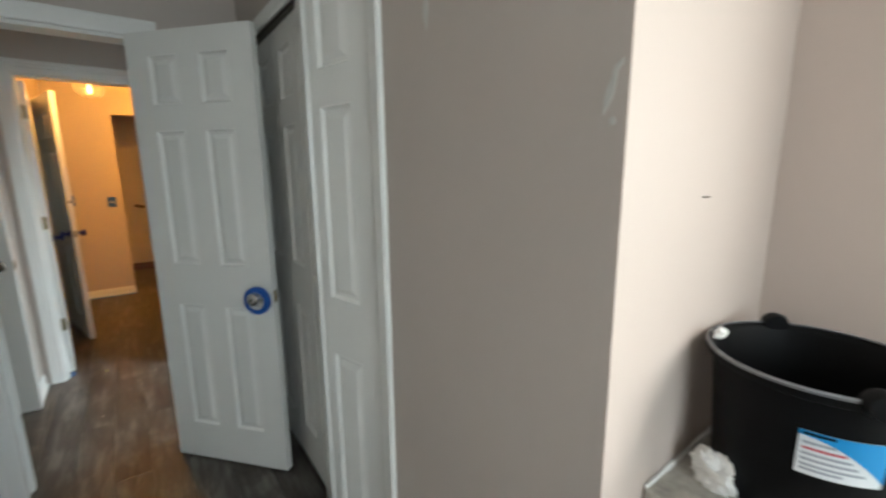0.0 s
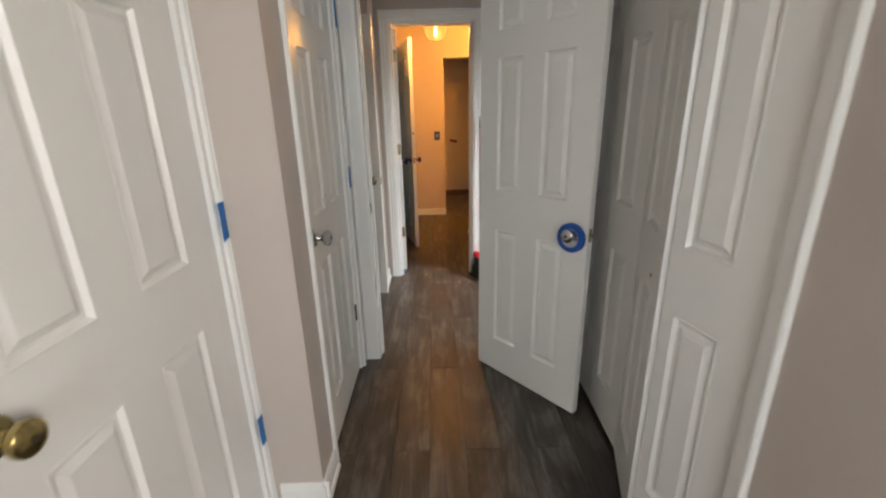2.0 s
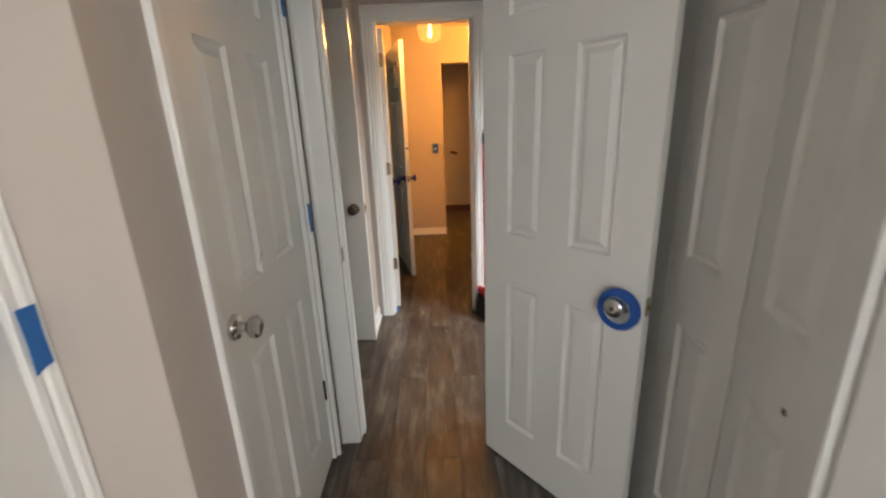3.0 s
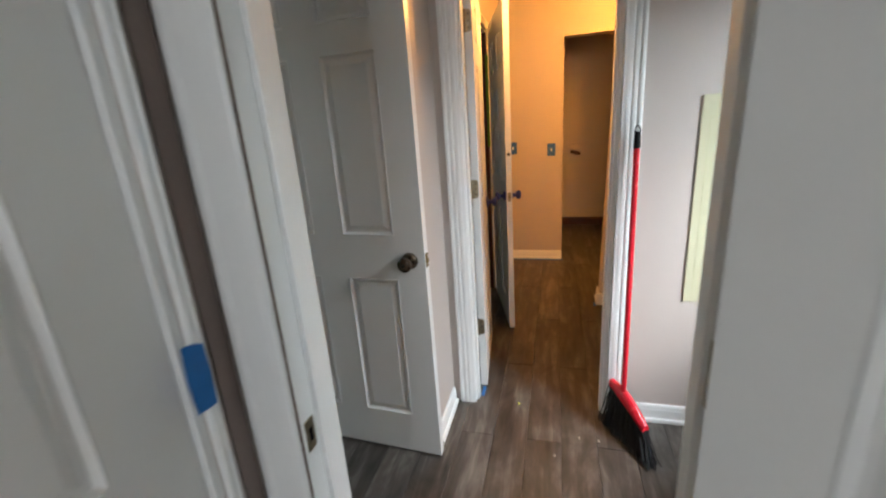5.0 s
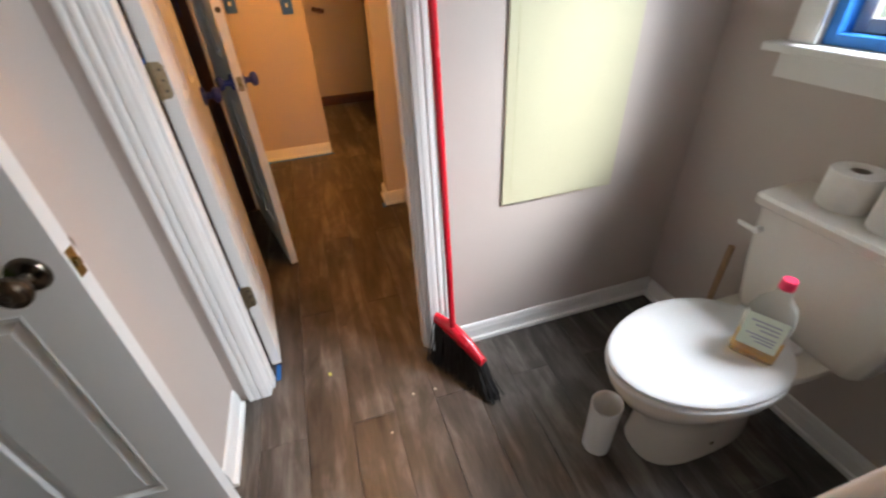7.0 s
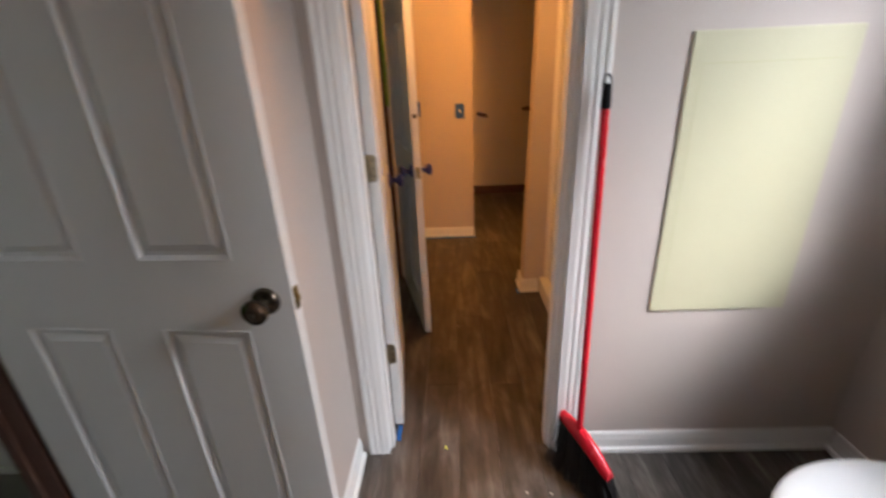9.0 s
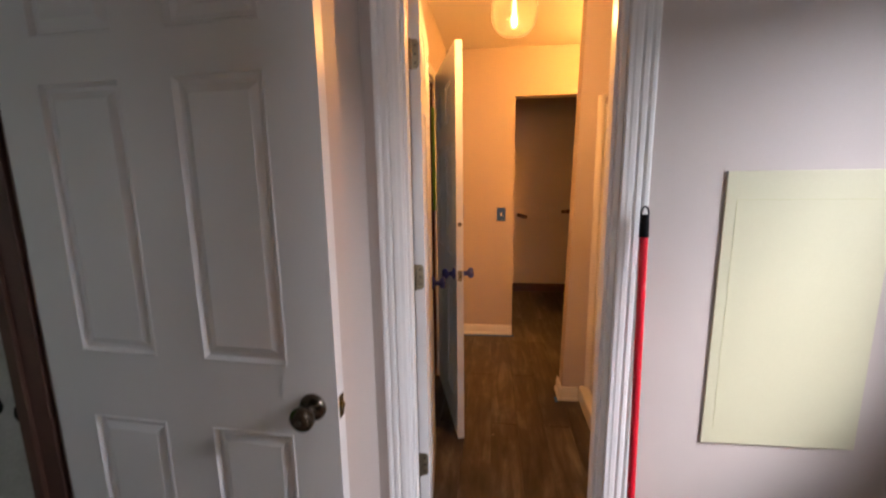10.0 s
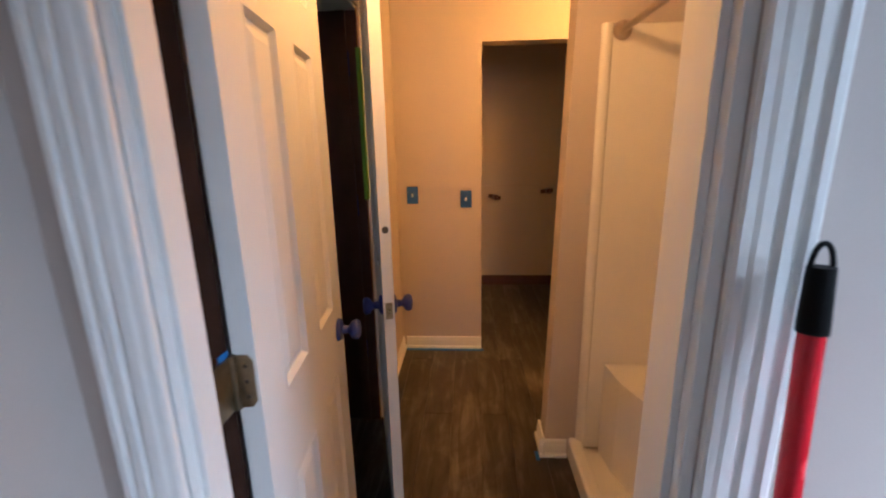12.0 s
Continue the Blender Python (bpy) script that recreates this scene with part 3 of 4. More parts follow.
def raised_field(x0, x1, z0, z1, y, out):
    """The raised field of one panel, sloping down to its rim."""
    bm = bmesh.new()
    lo = [bm.verts.new(c) for c in ((x0, y, z0), (x1, y, z0), (x1, y, z1), (x0, y, z1))]
    e = 0.018
    hi = [bm.verts.new(c) for c in ((x0 + e, y + out, z0 + e), (x1 - e, y + out, z0 + e), (x1 - e, y + out, z1 - e), (x0 + e, y + out, z1 - e))]
    bm.faces.new(hi)
    bm.faces.new(lo)
    for k in range(4):
        bm.faces.new((lo[k], lo[(k + 1) % 4], hi[(k + 1) % 4], hi[k]))
    return bm


ROWS6 = [(0.198, 0.815), (1.003, 1.597), (1.70, 1.905)]


def panel_door(name, label, m, width, height=2.0, thick=0.035, hinge="L", columns=2, ball=CHROME, knobs=(-1, 1), taped=None, stain=False,
               hinges=(), hinge_side=-1, hinge_mat=STEEL, category="door", shift=0.0, knob_z=0.925, inset=0.062, column=(0.23, 0.72), kind="structure", row_heights=ROWS6, stiles=(0.178, 0.165)):
    ob = thing(name, label, category, m, kind)
    if columns == 2:
        stile, mull = stiles[0] * width, stiles[1] * width
        c = (width - 2 * stile - mull) / 2
        cols = [(stile, stile + c), (width - stile - c, width - stile)]
    else:
        cols = [(column[0] * width, column[1] * width)]
    rows = [(a + shift, b + shift) for a, b in row_heights]
    part("leaf", leaf_mesh(width, height, thick, cols, rows, 0.012), WHITE, ob)
    for x0, x1 in cols:
        for z0, z1 in rows:
            for y, out in ((0.0102, -0.0085), (thick - 0.0102, 0.0085)):
                part("panel", raised_field(x0 + 0.021, x1 - 0.021, z0 + 0.021, z1 - 0.021, y, out), WHITE, ob)
    free, pivot = (width, 0.0) if hinge == "L" else (0.0, width)
    inner = -1 if hinge == "L" else 1
    if knobs:
        for s in knobs:
            knob(ob, free + inner * inset, knob_z, s, ball, thick, taped)
        e0, e1 = (free, free + 0.0015) if hinge == "L" else (free - 0.0015, free)
        latch = part("latch_plate", box((e0, 0.006, knob_z - 0.028), (e1, thick - 0.006, knob_z + 0.028), 0.0005), STEEL if not stain else BRASS, ob, "metal latch plate on the door's edge")
        part("latch_bolt", box((e0 - (0.006 if hinge == "R" else 0), 0.012, knob_z - 0.007), (e1 + (0.006 if hinge == "L" else 0), thick - 0.012, knob_z + 0.007), 0.001), BRASS, latch)
    y = -0.004 if hinge_side < 0 else thick + 0.004
    for z in hinges:
        h = part("hinge", tube((pivot, y, z - 0.045), (pivot, y, z + 0.045), 0.0062, 12), hinge_mat, ob, "butt hinge", True)
        lo, hi = sorted((pivot, pivot + (0.026 if hinge == "R" else -0.026)))
        part("hinge_plate", box((lo, y - 0.001, z - 0.044), (hi, y + 0.0012, z + 0.044), 0.0005), hinge_mat, h)
    return ob


def tape_patch(parent, x0, x1, z0, z1, y, seed):
    """A torn strip of masking tape lying on the door's face, front at -y."""
    rng = random.Random(seed)
    pts = [(x0, z0 + rng.uniform(-.006, .006)), ((x0 + x1) / 2, z0 + rng.uniform(-.008, .004)), (x1, z0 + rng.uniform(-.006, .006)),
           (x1 + rng.uniform(-.003, .003), (z0 + z1) / 2), (x1, z1 + rng.uniform(-.006, .006)), ((x0 + x1) / 2, z1 + rng.uniform(-.004, .008)),
           (x0, z1 + rng.uniform(-.006, .006)), (x0 + rng.uniform(-.003, .003), (z0 + z1) / 2)]
    return part("tape", sheet_outline(pts, Matrix.Translation((0, y, 0)), 0.0012), TAPE, parent, "torn blue painter's tape over a hinge")


door_a = panel_door("door_1", "closed white six-panel door with a brass knob", pose(-0.7350, 0.582, 0, 0, 0, 90), 0.763, 2.0, hinge="R", ball=BRASS, knob_z=0.93, inset=0.090,
                    knobs=(-1,))
for k, z in enumerate((0.345, 1.08, 1.80)):
    tape_patch(door_a, 0.758, 0.792, z - 0.055, z + 0.055, -0.0315, k)
door_b = panel_door("door_2", "closed white panel closet door with a chrome knob", pose(-0.5450, 1.598, 0, 0, 0, 90), 0.639, 2.0, hinge="R", ball=CHROME,
                    knob_z=0.937, knobs=(-1,), hinges=(0.35,), hinge_mat=DARKMETAL)
for k, z in enumerate((1.078, 1.79)):
    tape_patch(door_b, 0.634, 0.668, z - 0.05, z + 0.05, -0.0315, 9 + k)
door_c = panel_door("door_3", "white six-panel door standing wide open into the hall", pose(0.130, 2.275, 0, 0, 0, -50.55), 0.618, 2.0, hinge="L", knob_z=0.877,
                    ball=CHROME, hinges=(0.25, 1.1, 1.8), hinge_side=1)
roll_m = Matrix.Translation((0.618 - 0.062, -0.012, 0.864)) @ pose(0, 0, 0, 90)
roll = thing("tape_roll", "roll of blue painter's tape hung over a door knob", "tape roll", door_c.matrix_world @ roll_m)
part("tape", lathe([(0.040, 0.0), (0.060, 0.0), (0.062, 0.004), (0.062, 0.020), (0.060, 0.024), (0.040, 0.024), (0.040, 0.0)], None, 40), TAPE_ROLL, roll, "wound blue tape", True)
part("core", lathe([(0.0385, 0.0005), (0.0398, 0.0005), (0.0398, 0.0235), (0.0385, 0.0235), (0.0385, 0.0005)], None, 40), LABEL_WHITE, roll, "pale card core", True)
door_d = panel_door("door_4", "white six-panel door with an antique brass knob, standing open", pose(-1.306, 3.319, 0, 0, 0, -4.0), 0.81, 2.0, hinge="L", knob_z=0.907,
                    ball=BRONZE, stain=True, stiles=(0.145, 0.160),
                    row_heights=[(0.198, 0.828), (1.003, 1.655), (1.750, 1.915)])
part("hinge_edge", box((-0.0025, 0.001, 0.013), (-0.0005, 0.034, 1.999)), STAIN, door_d, "bare dark wood hinge edge")
door_e = panel_door("door_5", "white six-panel door swung into the shower room", pose(-0.376, 3.800, 0, 0, 0, 95.6), 0.605, 2.0, hinge="L", taped=TAPE_DARK,
                    hinges=(), knobs=(-1, 1), row_heights=[(0.198, 0.815), (1.003, 1.650), (1.745, 1.915)])
door_f = panel_door("door_6", "white panel door ajar, knobs wrapped in blue tape", pose(-0.289, 4.488, 0, 0, 0, 104.8), 0.745, 2.05, hinge="R", taped=TAPE_DARK)


def open_hinge(parent, z, m):
    """A hinge laid open between a jamb and the edge of an open door."""
    h = part("hinge", tube((0, -0.006, z - 0.045), (0, -0.006, z + 0.045), 0.0062, 12), STEEL, parent, "dull metal hinge laid open", True)
    part("hinge_plate", sheet_outline([(0.002, z - 0.044), (0.022, z - 0.044), (0.030, z - 0.034), (0.030, z + 0.034), (0.022, z + 0.044), (0.002, z + 0.044)],
                                      Matrix.Translation((0, -0.0022, 0)), 0.0018), STEEL, h)
    for dz in (-0.026, 0.0, 0.026):
        part("screw", lathe([(0, 0), (0.0038, 0), (0.003, 0.0012), (0, 0.0014)], Matrix.Translation((0.018, -0.0042, z + dz)) @ pose(0, 0, 0, 90), 10), DARKMETAL, h)
    h.matrix_local = m
    return h


for z in (0.37, 1.09, 1.81):
    open_hinge(door_e, z, pose(-0.0015, 0.0335, 0, 0, 0, -90))
    part("hinge_plate", box((-0.4117, 3.742, z - 0.044), (-0.4100, 3.7880, z + 0.044), 0.0006), STEEL, jamb_e, "dull metal hinge leaf let into the jamb")
    part("tape", box((-0.4117, 3.762, z + 0.045), (-0.4106, 3.786, z + 0.056), 0.0004), TAPE, jamb_e, "scrap of blue painter's tape above the hinge")


# Folding closet doors
def bifold(label, m, width, column):
    return panel_door("bifold_door", label, m, width, 1.985, 0.028, columns=1, column=column, knobs=(), kind="thing", category="closet door")


for x, y, turn, w in ((0.541, 1.234, -76.4, 0.300), (0.624, 1.571, -106.2, 0.335), (0.632, 1.890, -91.5, 0.315), (0.632, 2.205, -90.0, 0.312)):
    b = bifold("white single-column panel leaf of a folding closet door", pose(x, y, 0.012, 0, 0, turn), w, (0.13, 0.62) if turn > -80 else (0.24, 0.74))
    tagged(b, group="leaves of the folding closet doors")
    if y == 1.571:
        part("knob_hole", lathe([(0, 0), (0.007, 0), (0.007, 0.0006), (0, 0.0006)], pose(0.223, -0.0002, 0.868, 90), 14), DARKMETAL, b, "small dark hole left by a missing knob")
for o in scene.objects:
    if o.name.startswith("bifold_door"):
        del o["kind"]
single("closet_track", box((0.606, 0.955, 2.0), (0.640, 2.215, 2.012), 0.002), DARKMETAL, "dark metal track above the folding doors", "door track", "structure")


# Hall things
def oval(cx, cz, back, front, half, steps=40, flat=0.0, power=2.0):
    """An egg-shaped outline in x and y at height cz."""
    pts = []
    for k in range(steps):
        a = 2 * math.pi * k / steps
        c, s = math.cos(a), math.sin(a)
        rx = front if c > 0 else back
        e = 2.0 / (power if c > 0 else power + flat)
        pts.append(Vector((cx + rx * abs(c) ** e * (1 if c > 0 else -1), half * abs(s) ** e * (1 if s > 0 else -1), cz)))
    return pts


def loft(rows, bm=None, caps=(True, True)):
    made = bmesh.new()
    rings = [[made.verts.new(p) for p in row] for row in rows]
    n = len(rings[0])
    for a, b in zip(rings, rings[1:]):
        for k in range(n):
            made.faces.new((a[k], a[(k + 1) % n], b[(k + 1) % n], b[k]))
    if caps[0]:
        made.faces.new(rings[0])
    if caps[1]:
        made.faces.new(rings[-1])
    return join(bm, made)


counter = thing("counter", "worn bare counter board with flaking paint in the alcove", "counter", pose(0, 0, 0))
part("top", box((0.736, -1.55, 0.82), (1.246, 0.241, 0.857), 0.003), COUNTER, counter, "scuffed grey-brown counter top")
part("front", box((0.775, -1.52, 0.0), (0.793, 0.238, 0.82), 0.002), CABINET, counter, "dull cabinet front")
rng = random.Random(4)
rows = []
for k in range(40):
    r = rng.uniform(0.0045, 0.008)
    rows.append([Vector((0.738 + k * 0.013, 0.240 + r * math.cos(t) * 0.7, 0.858 + r * math.sin(t))) for t in [j * math.pi / 4 for j in range(8)]])
bm = loft(rows)
part("caulk", bm, CAULK, counter, "rough white caulk bead along the wall")

bucket = thing("bucket", "black plastic bucket with a blue and white label", "bucket", pose(0.957, 0.079, 0.857) @ Matrix.Diagonal((1.07, 1.07, 0.99, 1)))
part("body", lathe([(0, 0.0), (0.118, 0.0), (0.121, 0.004), (0.128, 0.10), (0.138, 0.232), (0.146, 0.236), (0.149, 0.243), (0.149, 0.249), (0.145, 0.252),
                    (0.141, 0.249), (0.136, 0.240), (0.125, 0.10), (0.116, 0.006), (0, 0.006)], None, 56), BLACK, bucket, "", True)
part("rim", lathe([(0.1455, 0.2525), (0.1492, 0.2495), (0.1500, 0.2535), (0.1470, 0.2560), (0.1438, 0.2545), (0.1455, 0.2525)], None, 56),
     material("grey_bucket_rim", (0.17, 0.17, 0.18), 0.28), bucket, "grey rolled rim", True)
for a in (36, 216):
    part("ear", lathe([(0, -0.012), (0.019, -0.012), (0.022, 0.0), (0.019, 0.012), (0, 0.012)],
                      pose(0.149 * math.cos(radians(a)), 0.149 * math.sin(radians(a)), 0.252) @ pose(0, 0, 0, 0, 90, a), 18), BLACK, bucket, "", True)


def curved_patch(name, parent, a0, a1, z0, z1, grow, mat, label="", cut=None):
    """A label piece following the bucket's side; cut lowers its upper edge from one side to the other."""
    bm = bmesh.new()
    rows = []
    for k in range(13):
        f = k / 12
        a = radians(a0 + (a1 - a0) * f)
        lo, hi = [0.040 + 0.94 * z for z in ((z0, z1) if cut is None else cut(f))]
        ring = []
        for z in (lo, hi):
            r = 0.1205 + (0.138 - 0.1205) * z / 0.232 + grow
            ring.append(bm.verts.new((r * math.cos(a), r * math.sin(a), z)))
        for z in (hi, lo):
            r = 0.1205 + (0.138 - 0.1205) * z / 0.232 + grow - 0.0012
            ring.append(bm.verts.new((r * math.cos(a), r * math.sin(a), z)))
        rows.append(ring)
    for p, q in zip(rows, rows[1:]):
        for k in range(4):
            bm.faces.new((p[k], p[(k + 1) % 4], q[(k + 1) % 4], q[k]))
    bm.faces.new(rows[0])
    bm.faces.new(rows[-1])
    return part(name, bm, mat, parent, label)


LA0, LA1 = 187, 228
label = curved_patch("label", bucket, LA0, LA1, 0.076, 0.154, 0.0022, LABEL_WHITE, "white and blue printed label")
curved_patch("blue_field", label, LA0, LA1, 0, 0, 0.0030, LABEL_BLUE, "", lambda f: (0.146 - 0.062 * f * f, 0.154))
for k, (z, f0, f1) in enumerate(((0.132, 0.05, 0.42), (0.122, 0.05, 0.55), (0.112, 0.05, 0.62), (0.102, 0.05, 0.70), (0.092, 0.05, 0.80), (0.084, 0.05, 0.55))):
    curved_patch("text_bar", label, LA0 + 40 * f0, LA0 + 40 * f1, z, z + 0.004, 0.0030, LABEL_RED if k == 1 else LABEL_GREY)
curved_patch("title_bar", label, LA0 + 1.5, LA0 + 16, 0.1475, 0.152, 0.0036, BLACK)


def crumpled(name, label, m, size, mat, seed, category):
    bm = bmesh.new()
    bmesh.ops.create_icosphere(bm, subdivisions=4, radius=1.0)
    for v in bm.verts:
        n = noise.noise(v.co * 1.7 + Vector((seed, 0, 0))) * 0.42 + abs(noise.noise(v.co * 4.3 + Vector((0, seed, 0)))) * 0.34
        v.co = v.co * (0.72 + n)
        v.co = Vector((v.co.x * size[0], v.co.y * size[1], max(v.co.z, -0.62) * size[2] + 0.62 * size[2]))
    return single(name, bm, mat, label, category, m=m)


crumpled("paper_towel", "crumpled white paper towel lying beside the bucket", pose(0.842, 0.172, 0.857, 0, 0, 60), (0.060, 0.028, 0.040), PAPER, 3.1, "paper towel")
crumpled("paper_scrap", "small white paper scrap lying on the rim of the bucket", pose(0.902, 0.206, 1.1125), (0.022, 0.010, 0.012), PAPER, 8.0, "paper scrap")

# Torn patches on the hall wall
for k, (y, z, w, h, a) in enumerate(((0.272, 1.525, 0.010, 0.050, 20), (0.262, 1.555, 0.008, 0.020, 40), (0.262, 1.655, 0.012, 0.034, 24), (0.705, 1.755, 0.016, 0.08, 4),
                                     (0.266, 1.485, 0.009, 0.010, 10))):
    rng = random.Random(k)
    pts = [(w * math.cos(t) * rng.uniform(.55, 1.1) / 1.6, h * math.sin(t) * rng.uniform(.6, 1.1) / 1.6) for t in [j * math.pi / 5 for j in range(10)]]
    single("torn_wall_patch", sheet_outline(pts, Matrix.Identity(4), 0.0016), PLASTER, "torn pale paper patch on the greige wall", "wall damage", "structure",
           m=pose(0.5998, y, z, 0, 0, -90) @ pose(0, 0, 0, 0, a, 0))
single("wall_nail", tube((0.86, 0.2448, 1.37), (0.872, 0.238, 1.37), 0.0015, 8), DARKMETAL, "tiny dark nail in the alcove wall", "nail")

# Bathroom things
panel = thing("access_panel", "pale yellow rectangular access panel on the wall", "access panel", pose(0.497, 3.669, 0.610))
part("plate", box((0, -0.006, 0), (0.43, 0.0, 0.825), 0.002), PANEL, panel)
for nm, lo, hi in (("border_line", (0.030, -0.0068, 0.745), (0.400, -0.0058, 0.7475)), ("border_line", (0.030, -0.0068, 0.05), (0.0325, -0.0058, 0.745))):
    part(nm, box(lo, hi), PANEL_LINE, panel)

broom = thing("broom", "angled broom with red handle leaning on the wall", "broom", pose(0, 0, 0))
FOOT, TIP = Vector((0.272, 3.560, 0.20)), Vector((0.274, 3.624, 1.258))
part("handle", tube(FOOT, TIP, 0.0115, 16), RED, broom, "red metal handle", True)
up = (TIP - FOOT).normalized()
grip = part("grip", tube(TIP - up * 0.002, TIP + up * 0.062, 0.0135, 16, None, 0.0115), BLACK, broom, "black hanging grip", True)
bm = None
loop = [TIP + up * 0.06 + Vector((0.010 * math.cos(t), 0, 0)) + up * (0.024 * math.sin(t)) for t in [k * math.pi / 10 for k in range(11)]]
for a, b in zip(loop, loop[1:]):
    bm = tube(a, b, 0.0026, 8, bm)
part("hanging_loop", bm, BLACK, grip)
HA, HB = Vector((0.232, 3.635, 0.205)), Vector((0.345, 3.440, 0.118))
bm = bmesh.new()
rings = []
side = Vector((0.86, 0.50, 0)).normalized()
for k in range(11):
    f = k / 10
    c = HA.lerp(HB, f) + Vector((0, 0, 0.018 * math.sin(math.pi * f)))
    wd, ht = 0.017 + 0.006 * math.sin(math.pi * f), 0.022 + 0.012 * math.sin(math.pi * f)
    rings.append([bm.verts.new(c + side * (wd * math.cos(t)) + Vector((0, 0, ht * math.sin(t)))) for t in [j * math.pi / 6 for j in range(12)]])
for a, b in zip(rings, rings[1:]):
    for j in range(12):
        bm.faces.new((a[j], a[(j + 1) % 12], b[(j + 1) % 12], b[j]))
bm.faces.new(rings[0])
bm.faces.new(rings[-1])
part("head", bm, RED, broom, "glossy red plastic broom head", True)
bm = bmesh.new()
rng = random.Random(12)
for k in range(420):
    f = rng.random()
    a = HA.lerp(HB, f) + side * rng.uniform(-0.017, 0.017) + Vector((0, 0, -0.004))
    g = f + rng.uniform(-0.03, 0.03)
    b = Vector((0.205, 3.628, 0.004)).lerp(Vector((0.372, 3.350, 0.003)), g) + side * rng.uniform(-0.034, 0.030)
    b.z += rng.uniform(0, 0.012)
    d = (b - a).normalized().cross(Vector((rng.uniform(-1, 1), rng.uniform(-1, 1), 0.2))).normalized() * 0.0022
    e = (b - a).normalized().cross(d)
    r0 = [bm.verts.new(a + q) for q in (d, e, -d - e)]
    r1 = [bm.verts.new(b + q * 0.7) for q in (d, e, -d - e)]
    for j in range(3):
        bm.faces.new((r0[j], r0[(j + 1) % 3], r1[(j + 1) % 3], r1[j]))
    bm.faces.new(r1)
part("bristles", bm, BRISTLE, broom, "black splayed bristles")


# The toilet: local x points from the wall into the room, origin on the floor at the wall
TOILET = pose(1.230, 3.058, 0, 0, 0, 180)
toilet = thing("toilet", "white two-piece toilet with its lid closed", "toilet", TOILET)
part("bowl", loft([oval(0.36, 0.0, 0.26, 0.17, 0.100, power=2.6), oval(0.36, 0.025, 0.26, 0.168, 0.098, power=2.6), oval(0.36, 0.14, 0.25, 0.160, 0.092, power=2.4),
                   oval(0.37, 0.22, 0.24, 0.19, 0.105, power=2.2), oval(0.385, 0.29, 0.24, 0.245, 0.145), oval(0.39, 0.345, 0.25, 0.275, 0.172),
                   oval(0.39, 0.372, 0.25, 0.285, 0.180), oval(0.39, 0.385, 0.248, 0.283, 0.178), oval(0.39, 0.390, 0.24, 0.276, 0.172)]), PORCELAIN_AGED, toilet, "", True)
part("deck", loft([oval(0.17, 0.26, 0.12, 0.10, 0.10, power=4, flat=2), oval(0.15, 0.37, 0.135, 0.13, 0.155, power=5, flat=2), oval(0.15, 0.392, 0.135, 0.13, 0.155, power=5, flat=2)]),
     PORCELAIN_AGED, toilet, "", True)
part("seat_ring", loft([oval(0.395, 0.3915, 0.215, 0.283, 0.181), oval(0.395, 0.396, 0.220, 0.288, 0.186), oval(0.395, 0.404, 0.220, 0.288, 0.186), oval(0.395, 0.409, 0.214, 0.283, 0.181)]),
     SEAT, toilet, "", True)
part("lid", loft([oval(0.395, 0.4105, 0.215, 0.278, 0.177), oval(0.395, 0.416, 0.221, 0.284, 0.183), oval(0.395, 0.424, 0.221, 0.284, 0.183), oval(0.395, 0.431, 0.214, 0.276, 0.176),
                  oval(0.395, 0.434, 0.18, 0.24, 0.15), oval(0.395, 0.435, 0.09, 0.12, 0.075)]), SEAT, toilet, "glossy white closed lid", True)
for s in (-1, 1):
    part("seat_hinge", box((0.165, s * 0.075 - 0.022, 0.393), (0.200, s * 0.075 + 0.022, 0.418), 0.006), SEAT, toilet)


def tank_ring(z, depth0, depth1, half, r=0.03, shift=0.0):
    pts = []
    for cx, cy, a0 in ((depth1 - r, half - r, 0), (depth0 + r, half - r, 90), (depth0 + r, -half + r, 180), (depth1 - r, -half + r, 270)):
        for k in range(6):
            a = radians(a0 + 18 * k)
            pts.append(Vector((cx + r * math.cos(a), cy + r * math.sin(a) + shift, z)))
    return pts


part("tank", loft([tank_ring(0.394, 0.015, 0.145, 0.160, 0.03, 0.04), tank_ring(0.41, 0.005, 0.152, 0.172, 0.03, 0.04), tank_ring(0.55, -0.003, 0.165, 0.194, 0.03, 0.04), tank_ring(0.725, -0.006, 0.172, 0.212, 0.03, 0.04)]),
     PORCELAIN_AGED, toilet, "", True)
part("tank_lid", loft([tank_ring(0.726, -0.008, 0.180, 0.221, 0.03, 0.04), tank_ring(0.731, -0.012, 0.185, 0.226, 0.03, 0.04), tank_ring(0.750, -0.012, 0.185, 0.226, 0.03, 0.04), tank_ring(0.758, -0.006, 0.178, 0.219, 0.03, 0.04)]),
     PORCELAIN_AGED, toilet, "", True)
lever = part("flush_lever", tube((0.168, -0.135, 0.662), (0.192, -0.135, 0.662), 0.010, 12), PORCELAIN, toilet, "white flush lever", True)
part("lever_arm", box((0.185, -0.190, 0.655), (0.194, -0.128, 0.668), 0.004), PORCELAIN, lever)
for s in (-1, 1):
    part("bolt_cap", lathe([(0, 0), (0.012, 0), (0.011, 0.006), (0.006, 0.010), (0, 0.011)], pose(0.33, s * 0.088, 0.06, -90 * s), 14), DARKMETAL, toilet, "dark side bolt hole", True)


